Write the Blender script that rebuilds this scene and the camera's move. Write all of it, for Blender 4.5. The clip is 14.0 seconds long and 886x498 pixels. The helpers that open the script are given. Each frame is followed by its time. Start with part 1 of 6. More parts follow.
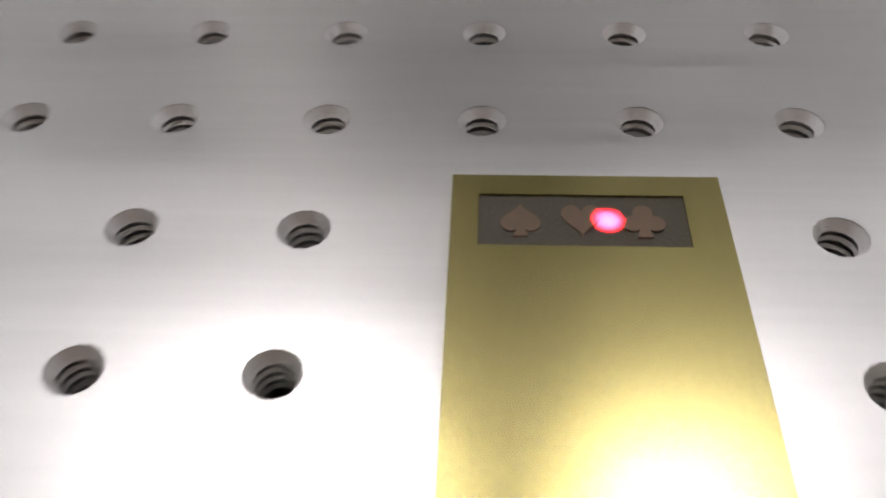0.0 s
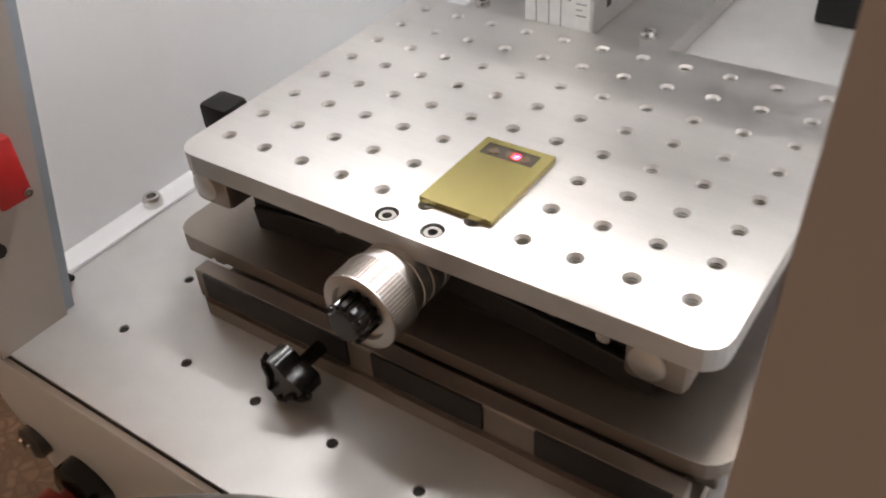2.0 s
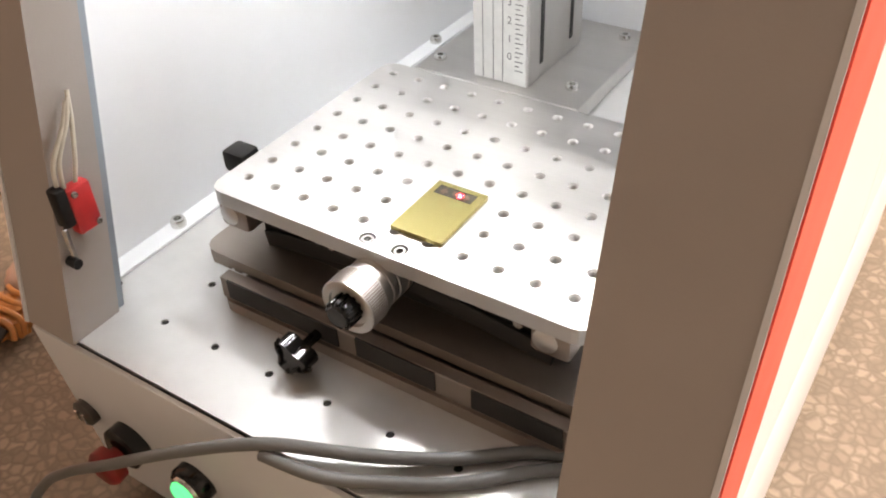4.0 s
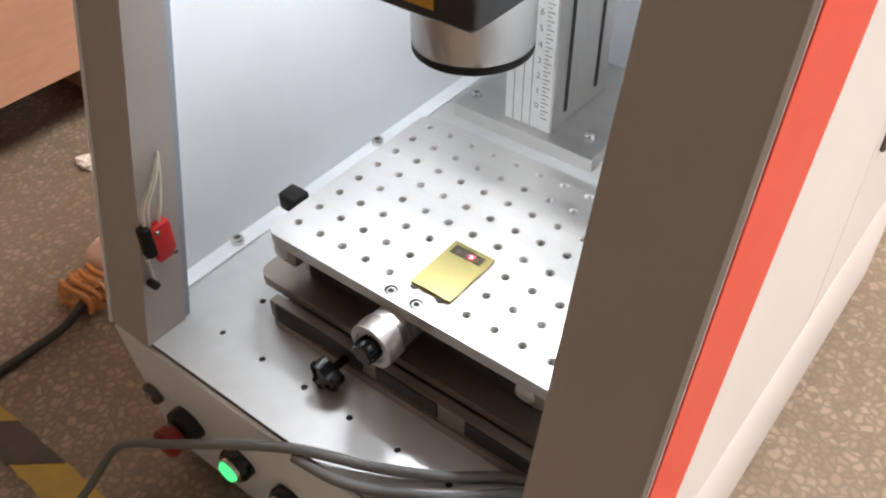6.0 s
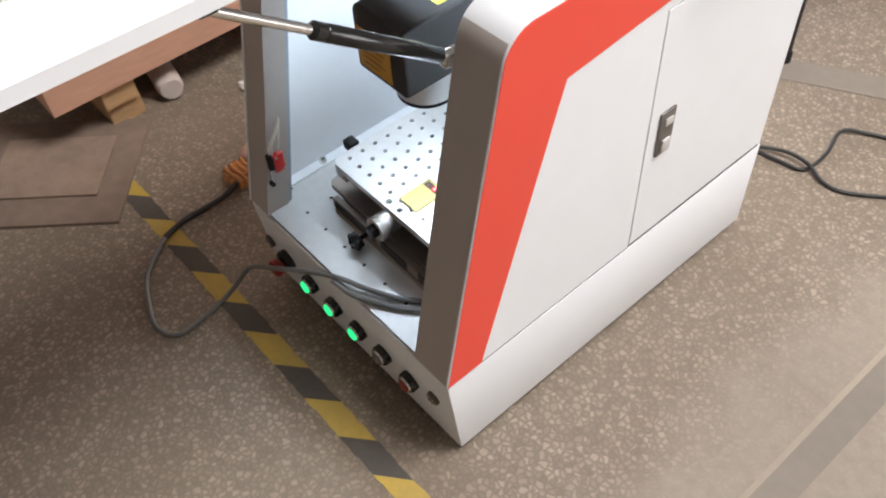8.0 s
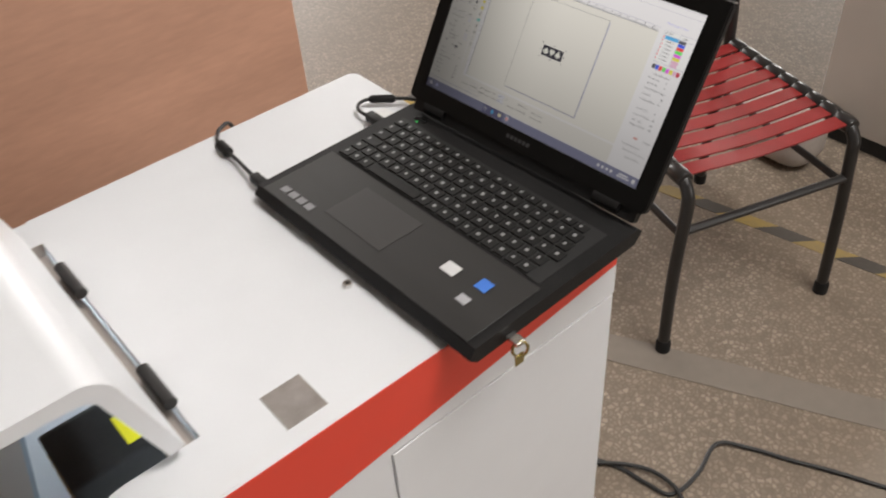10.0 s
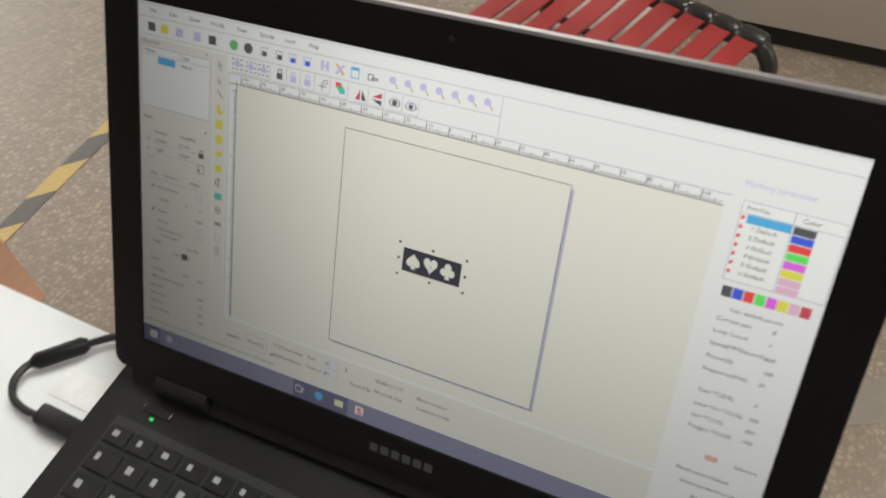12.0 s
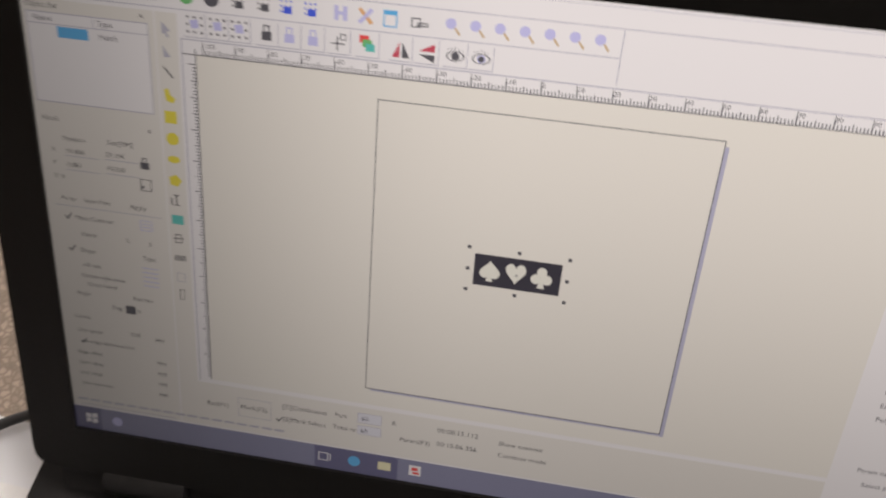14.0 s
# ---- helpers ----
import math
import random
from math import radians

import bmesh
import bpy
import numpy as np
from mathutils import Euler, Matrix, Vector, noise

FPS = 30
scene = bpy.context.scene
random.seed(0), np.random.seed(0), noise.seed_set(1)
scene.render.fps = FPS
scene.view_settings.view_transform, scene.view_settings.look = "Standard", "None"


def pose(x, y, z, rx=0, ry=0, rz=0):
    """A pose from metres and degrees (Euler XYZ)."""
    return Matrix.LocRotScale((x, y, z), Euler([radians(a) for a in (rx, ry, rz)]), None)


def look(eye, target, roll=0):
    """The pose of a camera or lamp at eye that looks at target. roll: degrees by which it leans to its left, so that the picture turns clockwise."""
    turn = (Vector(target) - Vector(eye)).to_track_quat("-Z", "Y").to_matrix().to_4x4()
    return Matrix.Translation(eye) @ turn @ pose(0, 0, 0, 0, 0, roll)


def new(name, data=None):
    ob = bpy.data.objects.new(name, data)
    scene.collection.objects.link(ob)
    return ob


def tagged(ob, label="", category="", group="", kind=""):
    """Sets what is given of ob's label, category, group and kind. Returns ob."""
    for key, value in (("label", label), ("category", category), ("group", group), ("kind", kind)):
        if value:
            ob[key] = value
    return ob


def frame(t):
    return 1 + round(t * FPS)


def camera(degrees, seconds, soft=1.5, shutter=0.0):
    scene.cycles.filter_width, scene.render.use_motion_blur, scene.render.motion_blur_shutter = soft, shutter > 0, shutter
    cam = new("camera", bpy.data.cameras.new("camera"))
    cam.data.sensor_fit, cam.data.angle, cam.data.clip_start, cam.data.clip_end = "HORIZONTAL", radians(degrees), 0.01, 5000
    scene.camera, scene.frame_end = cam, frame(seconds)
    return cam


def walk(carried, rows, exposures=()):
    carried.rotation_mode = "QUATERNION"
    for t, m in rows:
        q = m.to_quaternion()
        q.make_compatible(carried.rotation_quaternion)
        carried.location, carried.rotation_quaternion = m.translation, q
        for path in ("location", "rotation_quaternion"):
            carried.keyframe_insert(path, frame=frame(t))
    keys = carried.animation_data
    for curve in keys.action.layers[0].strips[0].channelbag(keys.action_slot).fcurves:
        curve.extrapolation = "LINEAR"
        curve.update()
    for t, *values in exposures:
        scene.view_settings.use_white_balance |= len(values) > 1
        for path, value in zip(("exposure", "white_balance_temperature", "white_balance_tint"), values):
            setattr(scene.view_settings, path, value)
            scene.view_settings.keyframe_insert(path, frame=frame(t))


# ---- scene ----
cam = camera(53.7, 14.0, soft=2.0, shutter=0.3)
PATH = [
    (0, (-0.251, 0.095, 0.407), (-0.349, 1.463, -1.048), -2.1),
    (0.5, (-0.251, 0.027, 0.455), (-0.554, 1.393, -0.974), -4.8),
    (1, (-0.182, -0.041, 0.505), (-0.748, 1.274, -0.892), -8.0),
    (1.5, (-0.101, -0.062, 0.526), (-1.039, 1.039, -0.856), -10.3),
    (2, (-0.043, -0.129, 0.555), (-0.994, 1.111, -0.693), -4.7),
    (2.5, (0.013, -0.188, 0.603), (-0.885, 1.104, -0.632), -2.8),
    (3, (0.027, -0.219, 0.646), (-0.864, 1.072, -0.596), -2.7),
    (5.3, (0.042, -0.238, 0.684), (-0.839, 1.038, -0.58), -3.3),
    (5.5, (0.038, -0.25, 0.706), (-0.81, 1.024, -0.582), -2.0),
    (6, (0.079, -0.244, 0.81), (-0.844, 0.913, -0.536), -0.9),
    (6.5, (0.14, -0.288, 0.909), (-0.755, 0.703, -0.58), -3.4),
    (7, (0.226, -0.367, 1.03), (-0.64, 0.602, -0.491), -4.0),
    (7.5, (0.342, -0.392, 1.156), (-0.564, 0.514, -0.38), -3.7),
    (8, (0.52, -0.393, 1.293), (-0.5, 0.401, -0.232), -4.3),
    (8.2, (0.586, -0.388, 1.334), (-0.495, 0.386, -0.159), -5.0),
    (8.5, (0.609, -0.345, 1.384), (-0.554, 0.451, -0.034), -5.9),
    (8.7, (0.597, -0.292, 1.422), (-0.605, 0.558, 0.068), -5.3),
    (9, (0.574, -0.197, 1.46), (-0.642, 0.695, 0.146), -3.9),
    (9.2, (0.554, -0.143, 1.466), (-0.654, 0.765, 0.157), -3.8),
    (11.3, (0.202, 0.491, 1.292), (-0.929, 1.441, -0.057), -8.2),
    (11.5, (0.129, 0.528, 1.29), (-0.837, 1.478, -0.181), -8.8),
    (12, (0.0, 0.568, 1.231), (-0.724, 1.61, -0.315), -9.4),
    (12.5, (-0.08, 0.588, 1.175), (-0.463, 1.737, -0.418), -6.2),
    (13, (-0.117, 0.614, 1.142), (-0.354, 1.755, -0.484), -5.4),
    (13.5, (-0.136, 0.624, 1.129), (-0.302, 1.731, -0.529), -2.9),
    (14, (-0.135, 0.61, 1.165), (-0.405, 1.699, -0.491), -1.5),
]
walk(cam, [(t, look(eye, target, roll)) for t, eye, target, roll in PATH], [
    (0, -0.75, 7900, 24), (0.5, -1.4, 7900, 22), (1, -0.55, 8100, 22), (1.5, 0.3, 8200, 22), (2, 0.35, 8300, 23), (2.5, 1.0, 8200, 21), (3, 1.12, 8100, 20), (5.5, 0.6, 7700, 20), (6.5, 0.38, 6950, 14),
    (7.5, 0.33, 6450, 12), (8.5, 0.2, 6500, 11), (9, -0.6, 6700, 12), (9.2, -0.6, 6700, 12), (11.5, -0.3, 6800, 7), (12, -0.35, 6700, 5), (12.5, -0.58, 6950, 11), (13, -1.0, 7000, 17), (13.5, -0.65, 7000, 17), (14, -0.45, 7000, 17)])

# ---- light ----
world = bpy.data.worlds.new("hall_air")
scene.world = world
world.use_nodes = True
world.node_tree.nodes["Background"].inputs[0].default_value = (0.75, 0.8, 0.9, 1)
world.node_tree.nodes["Background"].inputs[1].default_value = 0.02


def area_lamp(name, eye, target, sx, sy, watts, colour):
    d = bpy.data.lights.new(name, "AREA")
    d.shape, d.size, d.size_y, d.energy, d.color = "RECTANGLE", sx, sy, watts, colour
    ob = new(name, d)
    ob.matrix_world = look(eye, target)
    return ob


# daylight through assumed, unseen hall openings: wide doors and a skylight over the machine
area_lamp("daylight_door", (4.85, 3.3, 1.9), (0, 0.8, 0.4), 2.6, 2.8, 135, (1.0, 0.985, 0.97))
area_lamp("daylight_roof", (1.15, 1.3, 4.1), (1.1, 1.1, 0), 1.4, 1.4, 185, (1.0, 0.985, 0.97))
# two unseen lamps added to brighten the floor behind the machine
area_lamp("fill_lamp_west", (-5.85, 2.8, 1.6), (-1.4, 1.5, 0.0), 2.0, 2.2, 320, (1.0, 0.985, 0.97))
area_lamp("fill_lamp_north", (-2.6, 7.85, 1.4), (-1.6, 3.0, 0.2), 2.4, 2.2, 220, (1.0, 0.985, 0.97))
# cool LED bars under the roof of the work chamber
area_lamp("led_left", (-0.37, 0.34, 0.735), (-0.34, 0.17, 0.2), 0.13, 0.03, 2.05, (0.74, 0.88, 1.0))
area_lamp("led_right", (-0.15, 0.34, 0.735), (-0.17, 0.17, 0.2), 0.11, 0.03, 2.05, (0.74, 0.88, 1.0))
# red pointer beam out of the lens
spot = bpy.data.lights.new("red_pointer", "SPOT")
spot.energy, spot.color, spot.spot_size, spot.spot_blend, spot.shadow_soft_size = 4000.0, (1, 0.012, 0.03), radians(1.35), 1.0, 0.0005
new("red_pointer", spot).matrix_world = look((-0.2345, 0.187, 0.509), (-0.2335, 0.1853, 0.317))


# ---- materials ----
def mat(name, colour, rough=0.5, metal=0.0, vary=0.12, scale=40.0, bump=0.0, bump_scale=300.0, stretch=None, emit=None, power=0.0,
        second=None, coat=0.0, per_piece=0.0):
    """A surface with colour that wanders at two scales, uneven gloss and fine relief."""
    m = bpy.data.materials.new(name)
    m.use_nodes = True
    t = m.node_tree
    b = t.nodes["Principled BSDF"]
    tc = t.nodes.new("ShaderNodeTexCoord")
    mp = t.nodes.new("ShaderNodeMapping")
    t.links.new(tc.outputs["Object"], mp.inputs[0])
    if stretch:
        mp.inputs["Scale"].default_value = stretch
    big, fine = t.nodes.new("ShaderNodeTexNoise"), t.nodes.new("ShaderNodeTexNoise")
    big.inputs["Scale"].default_value, fine.inputs["Scale"].default_value = scale * 0.2, scale * 3
    big.inputs["Detail"].default_value = fine.inputs["Detail"].default_value = 5
    t.links.new(mp.outputs[0], big.inputs[0]), t.links.new(mp.outputs[0], fine.inputs[0])
    add = t.nodes.new("ShaderNodeMath")
    add.operation = "MULTIPLY_ADD"
    t.links.new(fine.outputs[0], add.inputs[0])
    add.inputs[1].default_value = 0.45
    t.links.new(big.outputs[0], add.inputs[2])
    ramp = t.nodes.new("ShaderNodeMapRange")
    ramp.inputs[1].default_value, ramp.inputs[2].default_value = 0.4, 1.05
    t.links.new(add.outputs[0], ramp.inputs[0])
    mix = t.nodes.new("ShaderNodeMix")
    mix.data_type = "RGBA"
    low = second or tuple(c * (1 - 2 * vary) for c in colour)
    high = colour if second else tuple(min(1, c * (1 + vary)) for c in colour)
    mix.inputs[6].default_value, mix.inputs[7].default_value = (*low, 1), (*high, 1)
    t.links.new(ramp.outputs[0], mix.inputs[0])
    out = mix.outputs[2]
    if per_piece:
        info = t.nodes.new("ShaderNodeObjectInfo")
        hsv = t.nodes.new("ShaderNodeHueSaturation")
        rng = t.nodes.new("ShaderNodeMapRange")
        rng.inputs[3].default_value, rng.inputs[4].default_value = 1 - per_piece, 1 + per_piece
        t.links.new(info.outputs["Random"], rng.inputs[0])
        t.links.new(rng.outputs[0], hsv.inputs["Value"])
        t.links.new(out, hsv.inputs["Color"])
        out = hsv.outputs[0]
    t.links.new(out, b.inputs["Base Color"])
    rr = t.nodes.new("ShaderNodeMapRange")
    rr.inputs[3].default_value, rr.inputs[4].default_value = max(0.03, rough - 0.08), min(1, rough + 0.1)
    t.links.new(ramp.outputs[0], rr.inputs[0])
    t.links.new(rr.outputs[0], b.inputs["Roughness"])
    b.inputs["Metallic"].default_value = metal
    b.inputs["Coat Weight"].default_value = coat
    if bump:
        n = t.nodes.new("ShaderNodeTexNoise")
        n.inputs["Scale"].default_value, n.inputs["Detail"].default_value = bump_scale, 4
        t.links.new(mp.outputs[0], n.inputs[0])
        bp = t.nodes.new("ShaderNodeBump")
        bp.inputs["Strength"].default_value, bp.inputs["Distance"].default_value = bump, 0.001
        t.links.new(n.outputs[0], bp.inputs["Height"])
        t.links.new(bp.outputs[0], b.inputs["Normal"])
    if emit:
        b.inputs["Emission Color"].default_value, b.inputs["Emission Strength"].default_value = (*emit, 1), power
    return m


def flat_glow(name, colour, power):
    """A lit display patch; emission painted with viewing-angle falloff, stronger at its top edge."""
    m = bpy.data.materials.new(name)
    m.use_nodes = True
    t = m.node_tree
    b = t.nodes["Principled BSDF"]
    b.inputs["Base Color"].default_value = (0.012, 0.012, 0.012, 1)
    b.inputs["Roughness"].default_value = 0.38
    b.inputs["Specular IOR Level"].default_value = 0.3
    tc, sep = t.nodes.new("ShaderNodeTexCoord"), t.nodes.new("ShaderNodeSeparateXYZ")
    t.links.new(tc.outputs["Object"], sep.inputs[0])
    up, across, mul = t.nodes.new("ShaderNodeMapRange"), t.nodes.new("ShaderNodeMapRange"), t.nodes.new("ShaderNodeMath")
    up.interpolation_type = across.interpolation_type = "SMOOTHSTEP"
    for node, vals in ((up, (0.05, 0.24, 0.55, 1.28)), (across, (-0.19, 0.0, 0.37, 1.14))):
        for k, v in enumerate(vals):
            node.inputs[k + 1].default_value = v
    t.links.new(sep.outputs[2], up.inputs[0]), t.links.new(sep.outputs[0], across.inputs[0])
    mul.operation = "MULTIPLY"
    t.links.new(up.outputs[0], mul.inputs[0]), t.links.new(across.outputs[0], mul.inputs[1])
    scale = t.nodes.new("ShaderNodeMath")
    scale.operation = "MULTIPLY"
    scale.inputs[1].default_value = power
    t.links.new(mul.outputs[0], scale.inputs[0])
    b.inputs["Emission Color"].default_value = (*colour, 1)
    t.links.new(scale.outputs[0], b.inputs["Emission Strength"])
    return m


def floor_material():
    """Worn concrete with broken stone showing at the surface."""
    m = bpy.data.materials.new("stone_concrete")
    m.use_nodes = True
    t = m.node_tree
    b = t.nodes["Principled BSDF"]
    tc = t.nodes.new("ShaderNodeTexCoord")
    warp = t.nodes.new("ShaderNodeTexNoise")
    warp.inputs["Scale"].default_value = 60
    t.links.new(tc.outputs["Object"], warp.inputs[0])
    vm = t.nodes.new("ShaderNodeVectorMath")
    vm.operation = "MULTIPLY_ADD"
    vm.inputs[1].default_value = (0.012, 0.012, 0.012)
    t.links.new(warp.outputs["Color"], vm.inputs[0]), t.links.new(tc.outputs["Object"], vm.inputs[2])
    cell, edge = t.nodes.new("ShaderNodeTexVoronoi"), t.nodes.new("ShaderNodeTexVoronoi")
    edge.feature = "DISTANCE_TO_EDGE"
    for v in (cell, edge):
        v.inputs["Scale"].default_value = 88
        t.links.new(vm.outputs[0], v.inputs["Vector"])
    grey = t.nodes.new("ShaderNodeSeparateColor")
    t.links.new(cell.outputs["Color"], grey.inputs[0])
    ramp = t.nodes.new("ShaderNodeValToRGB")
    stops = ((0, (0.19, 0.15, 0.113)), (0.35, (0.24, 0.19, 0.144)), (0.65, (0.29, 0.234, 0.178)), (1, (0.345, 0.282, 0.218)))
    while len(ramp.color_ramp.elements) < 4:
        ramp.color_ramp.elements.new(0.5)
    for e, (p, c) in zip(ramp.color_ramp.elements, stops):
        e.position, e.color = p, (*c, 1)
    t.links.new(grey.outputs[0], ramp.inputs[0])
    er = t.nodes.new("ShaderNodeMapRange")
    er.inputs[1].default_value, er.inputs[2].default_value = -0.03, 0.28
    t.links.new(edge.outputs["Distance"], er.inputs[0])
    mix = t.nodes.new("ShaderNodeMix")
    mix.data_type = "RGBA"
    mix.inputs[6].default_value = (0.15, 0.118, 0.088, 1)
    t.links.new(er.outputs[0], mix.inputs[0]), t.links.new(ramp.outputs[0], mix.inputs[7])
    dirt = t.nodes.new("ShaderNodeTexNoise")
    dirt.inputs["Scale"].default_value, dirt.inputs["Detail"].default_value = 2.2, 6
    t.links.new(tc.outputs["Object"], dirt.inputs[0])
    dr = t.nodes.new("ShaderNodeMapRange")
    dr.inputs[1].default_value, dr.inputs[2].default_value, dr.inputs[3].default_value, dr.inputs[4].default_value = 0.38, 0.70, 0.0, 0.58
    t.links.new(dirt.outputs[0], dr.inputs[0])
    mix2 = t.nodes.new("ShaderNodeMix")
    mix2.data_type = "RGBA"
    mix2.inputs[7].default_value = (0.165, 0.122, 0.084, 1)
    t.links.new(dr.outputs[0], mix2.inputs[0]), t.links.new(mix.outputs[2], mix2.inputs[6])
    # a trowelled smooth strip along the joint, with a ragged edge
    sep, rag, sm = t.nodes.new("ShaderNodeSeparateXYZ"), t.nodes.new("ShaderNodeTexNoise"), t.nodes.new("ShaderNodeMapRange")
    rag.inputs["Scale"].default_value, rag.inputs["Detail"].default_value = 7, 5
    t.links.new(tc.outputs["Object"], sep.inputs[0]), t.links.new(tc.outputs["Object"], rag.inputs[0])
    edge_x = t.nodes.new("ShaderNodeMath")
    edge_x.operation = "MULTIPLY_ADD"
    edge_x.inputs[1].default_value = 0.3
    t.links.new(rag.outputs[0], edge_x.inputs[0]), t.links.new(sep.outputs[0], edge_x.inputs[2])
    sm.interpolation_type = "SMOOTHSTEP"
    for k, v in enumerate((0.30, 0.46, 0.0, 0.85)):
        sm.inputs[k + 1].default_value = v
    t.links.new(edge_x.outputs[0], sm.inputs[0])
    grit = t.nodes.new("ShaderNodeTexNoise")
    grit.inputs["Scale"].default_value, grit.inputs["Detail"].default_value = 45, 8
    t.links.new(tc.outputs["Object"], grit.inputs[0])
    cem = t.nodes.new("ShaderNodeMix")
    cem.data_type = "RGBA"
    cem.inputs[6].default_value, cem.inputs[7].default_value = (0.20, 0.165, 0.128, 1), (0.30, 0.25, 0.20, 1)
    t.links.new(grit.outputs[0], cem.inputs[0])
    mix3 = t.nodes.new("ShaderNodeMix")
    mix3.data_type = "RGBA"
    t.links.new(sm.outputs[0], mix3.inputs[0]), t.links.new(mix2.outputs[2], mix3.inputs[6]), t.links.new(cem.outputs[2], mix3.inputs[7])
    t.links.new(mix3.outputs[2], b.inputs["Base Color"])
    b.inputs["Roughness"].default_value = 0.62
    bp = t.nodes.new("ShaderNodeBump")
    bp.inputs["Strength"].default_value, bp.inputs["Distance"].default_value = 0.25, 0.001
    t.links.new(er.outputs[0], bp.inputs["Height"]), t.links.new(bp.outputs[0], b.inputs["Normal"])
    return m


WHITE = mat("white_enamel", (0.765, 0.78, 0.80), 0.38, vary=0.03, scale=6, bump=0.08, bump_scale=500)
CHAMBER = mat("chamber_white", (0.86, 0.88, 0.90), 0.5, vary=0.03, scale=8, bump=0.08, bump_scale=500)
GREY = mat("grey_enamel", (0.48, 0.425, 0.39), 0.45, vary=0.05, scale=8, bump=0.1, bump_scale=500)
RED = mat("red_film", (0.78, 0.07, 0.042), 0.4, vary=0.04, scale=8, bump=0.05)
# pillar enamel, darkened in its colour for the shade on the front
FRONT_SHADED = mat("shaded_front_enamel", (0.40, 0.36, 0.33), 0.42, vary=0.04, scale=8, bump=0.1, bump_scale=500)
DARK = mat("dark_gap", (0.03, 0.03, 0.03), 0.8)
ALU = mat("brushed_aluminium", (0.64, 0.62, 0.60), 0.34, 1.0, vary=0.06, scale=30, stretch=(0.25, 6, 1), bump=0.06, bump_scale=600)
# aluminium with the lower plates' shade and brown reflections put into its colour
ALU_SHADED = mat("shaded_aluminium", (0.36, 0.31, 0.275), 0.42, 0.8, vary=0.08, scale=30, stretch=(0.4, 1, 6), bump=0.08)
STEEL = mat("bright_steel", (0.75, 0.74, 0.72), 0.22, 1.0, vary=0.08, scale=60)
GALV = mat("tray_steel", (0.70, 0.70, 0.69), 0.42, 0.6, vary=0.07, scale=20, bump=0.05)
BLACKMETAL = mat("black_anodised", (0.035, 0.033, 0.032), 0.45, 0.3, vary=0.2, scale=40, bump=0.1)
BLACKPLASTIC = mat("black_plastic", (0.016, 0.0155, 0.0155), 0.48, vary=0.2, scale=60, bump=0.15, bump_scale=900)
GLOSSBLACK = mat("gloss_black_plastic", (0.012, 0.012, 0.012), 0.16, vary=0.1, scale=40)
BRASS = mat("brass", (0.44, 0.37, 0.155), 0.26, 1.0, vary=0.04, scale=60)
BRASS_DARK = mat("engraved_brass", (0.045, 0.035, 0.018), 0.6, 0.0, vary=0.2, scale=200, bump=0.3, bump_scale=1500)
BRASS_COPPER = mat("engraved_copper", (0.11, 0.06, 0.028), 0.5, 0.0, vary=0.15, scale=200)
FLOOR = floor_material()
YELLOW = mat("yellow_tape", (0.52, 0.35, 0.05), 0.6, vary=0.2, scale=25, second=(0.30, 0.215, 0.07), bump=0.2)
TAPE_BLACK = mat("black_tape", (0.075, 0.065, 0.055), 0.65, vary=0.2, scale=25, bump=0.2)
PLY = mat("plywood", (0.60, 0.34, 0.235), 0.65, vary=0.12, scale=10, stretch=(1, 0.6, 3), bump=0.15, bump_scale=120)
WOOD = mat("rough_wood", (0.52, 0.32, 0.16), 0.7, vary=0.2, scale=30, stretch=(1, 1, 6), bump=0.3)
DARKBOARD = mat("dirty_board", (0.20, 0.145, 0.11), 0.75, vary=0.25, scale=12, bump=0.3, bump_scale=150)
FOAM = mat("packing_foam", (0.56, 0.48, 0.44), 0.9, vary=0.08, scale=60, bump=0.5)
KRAFT = mat("kraft_card", (0.50, 0.31, 0.14), 0.55, vary=0.1, scale=20, bump=0.15, bump_scale=200, coat=0.15)
TAPE_AMBER = mat("amber_tape", (0.60, 0.33, 0.12), 0.22, vary=0.2, scale=40, bump=0.5, bump_scale=60, coat=0.5)
KRAFT_INK = mat("red_print", (0.48, 0.20, 0.10), 0.6, vary=0.15, scale=60)
RUBBER_GREY = mat("grey_cable", (0.16, 0.16, 0.155), 0.5, vary=0.1, scale=60)
RUBBER_BLACK = mat("black_cable", (0.02, 0.02, 0.02), 0.45, vary=0.15, scale=60)
STRAP = mat("red_strap", (0.29, 0.024, 0.024), 0.35, vary=0.15, scale=60, bump=0.2, bump_scale=900)
CHAIR_BLACK = mat("black_chair_steel", (0.02, 0.018, 0.017), 0.35, vary=0.2, scale=60, bump=0.1)
SWITCH_RED = mat("red_switch", (0.62, 0.03, 0.03), 0.4, vary=0.1)
WIRE = mat("pale_wire", (0.72, 0.68, 0.58), 0.55, vary=0.1, scale=80)
GREEN_LAMP = mat("green_lamp", (0.05, 0.5, 0.25), 0.3, emit=(0.02, 1.0, 0.30), power=0.85)
LABEL_INK = mat("label_ink", (0.20, 0.115, 0.03), 0.4, vary=0.1)
STOP_RED = mat("stop_red", (0.26, 0.014, 0.012), 0.35, vary=0.1)
GAP_SHADE = mat("gap_shade_blue", (0.30, 0.36, 0.42), 0.5, vary=0.08)
LABEL_AMBER = mat("amber_label", (0.55, 0.29, 0.03), 0.35, vary=0.1, scale=60)
LABEL_YELLOW = mat("yellow_label", (0.85, 0.75, 0.03), 0.4, vary=0.05)
VENT = mat("grey_mesh", (0.30, 0.265, 0.245), 0.6, vary=0.15, scale=300, bump=0.4, bump_scale=1500)
ORANGE = mat("orange_wrap", (0.55, 0.22, 0.06), 0.35, vary=0.25, scale=60, coat=0.4)
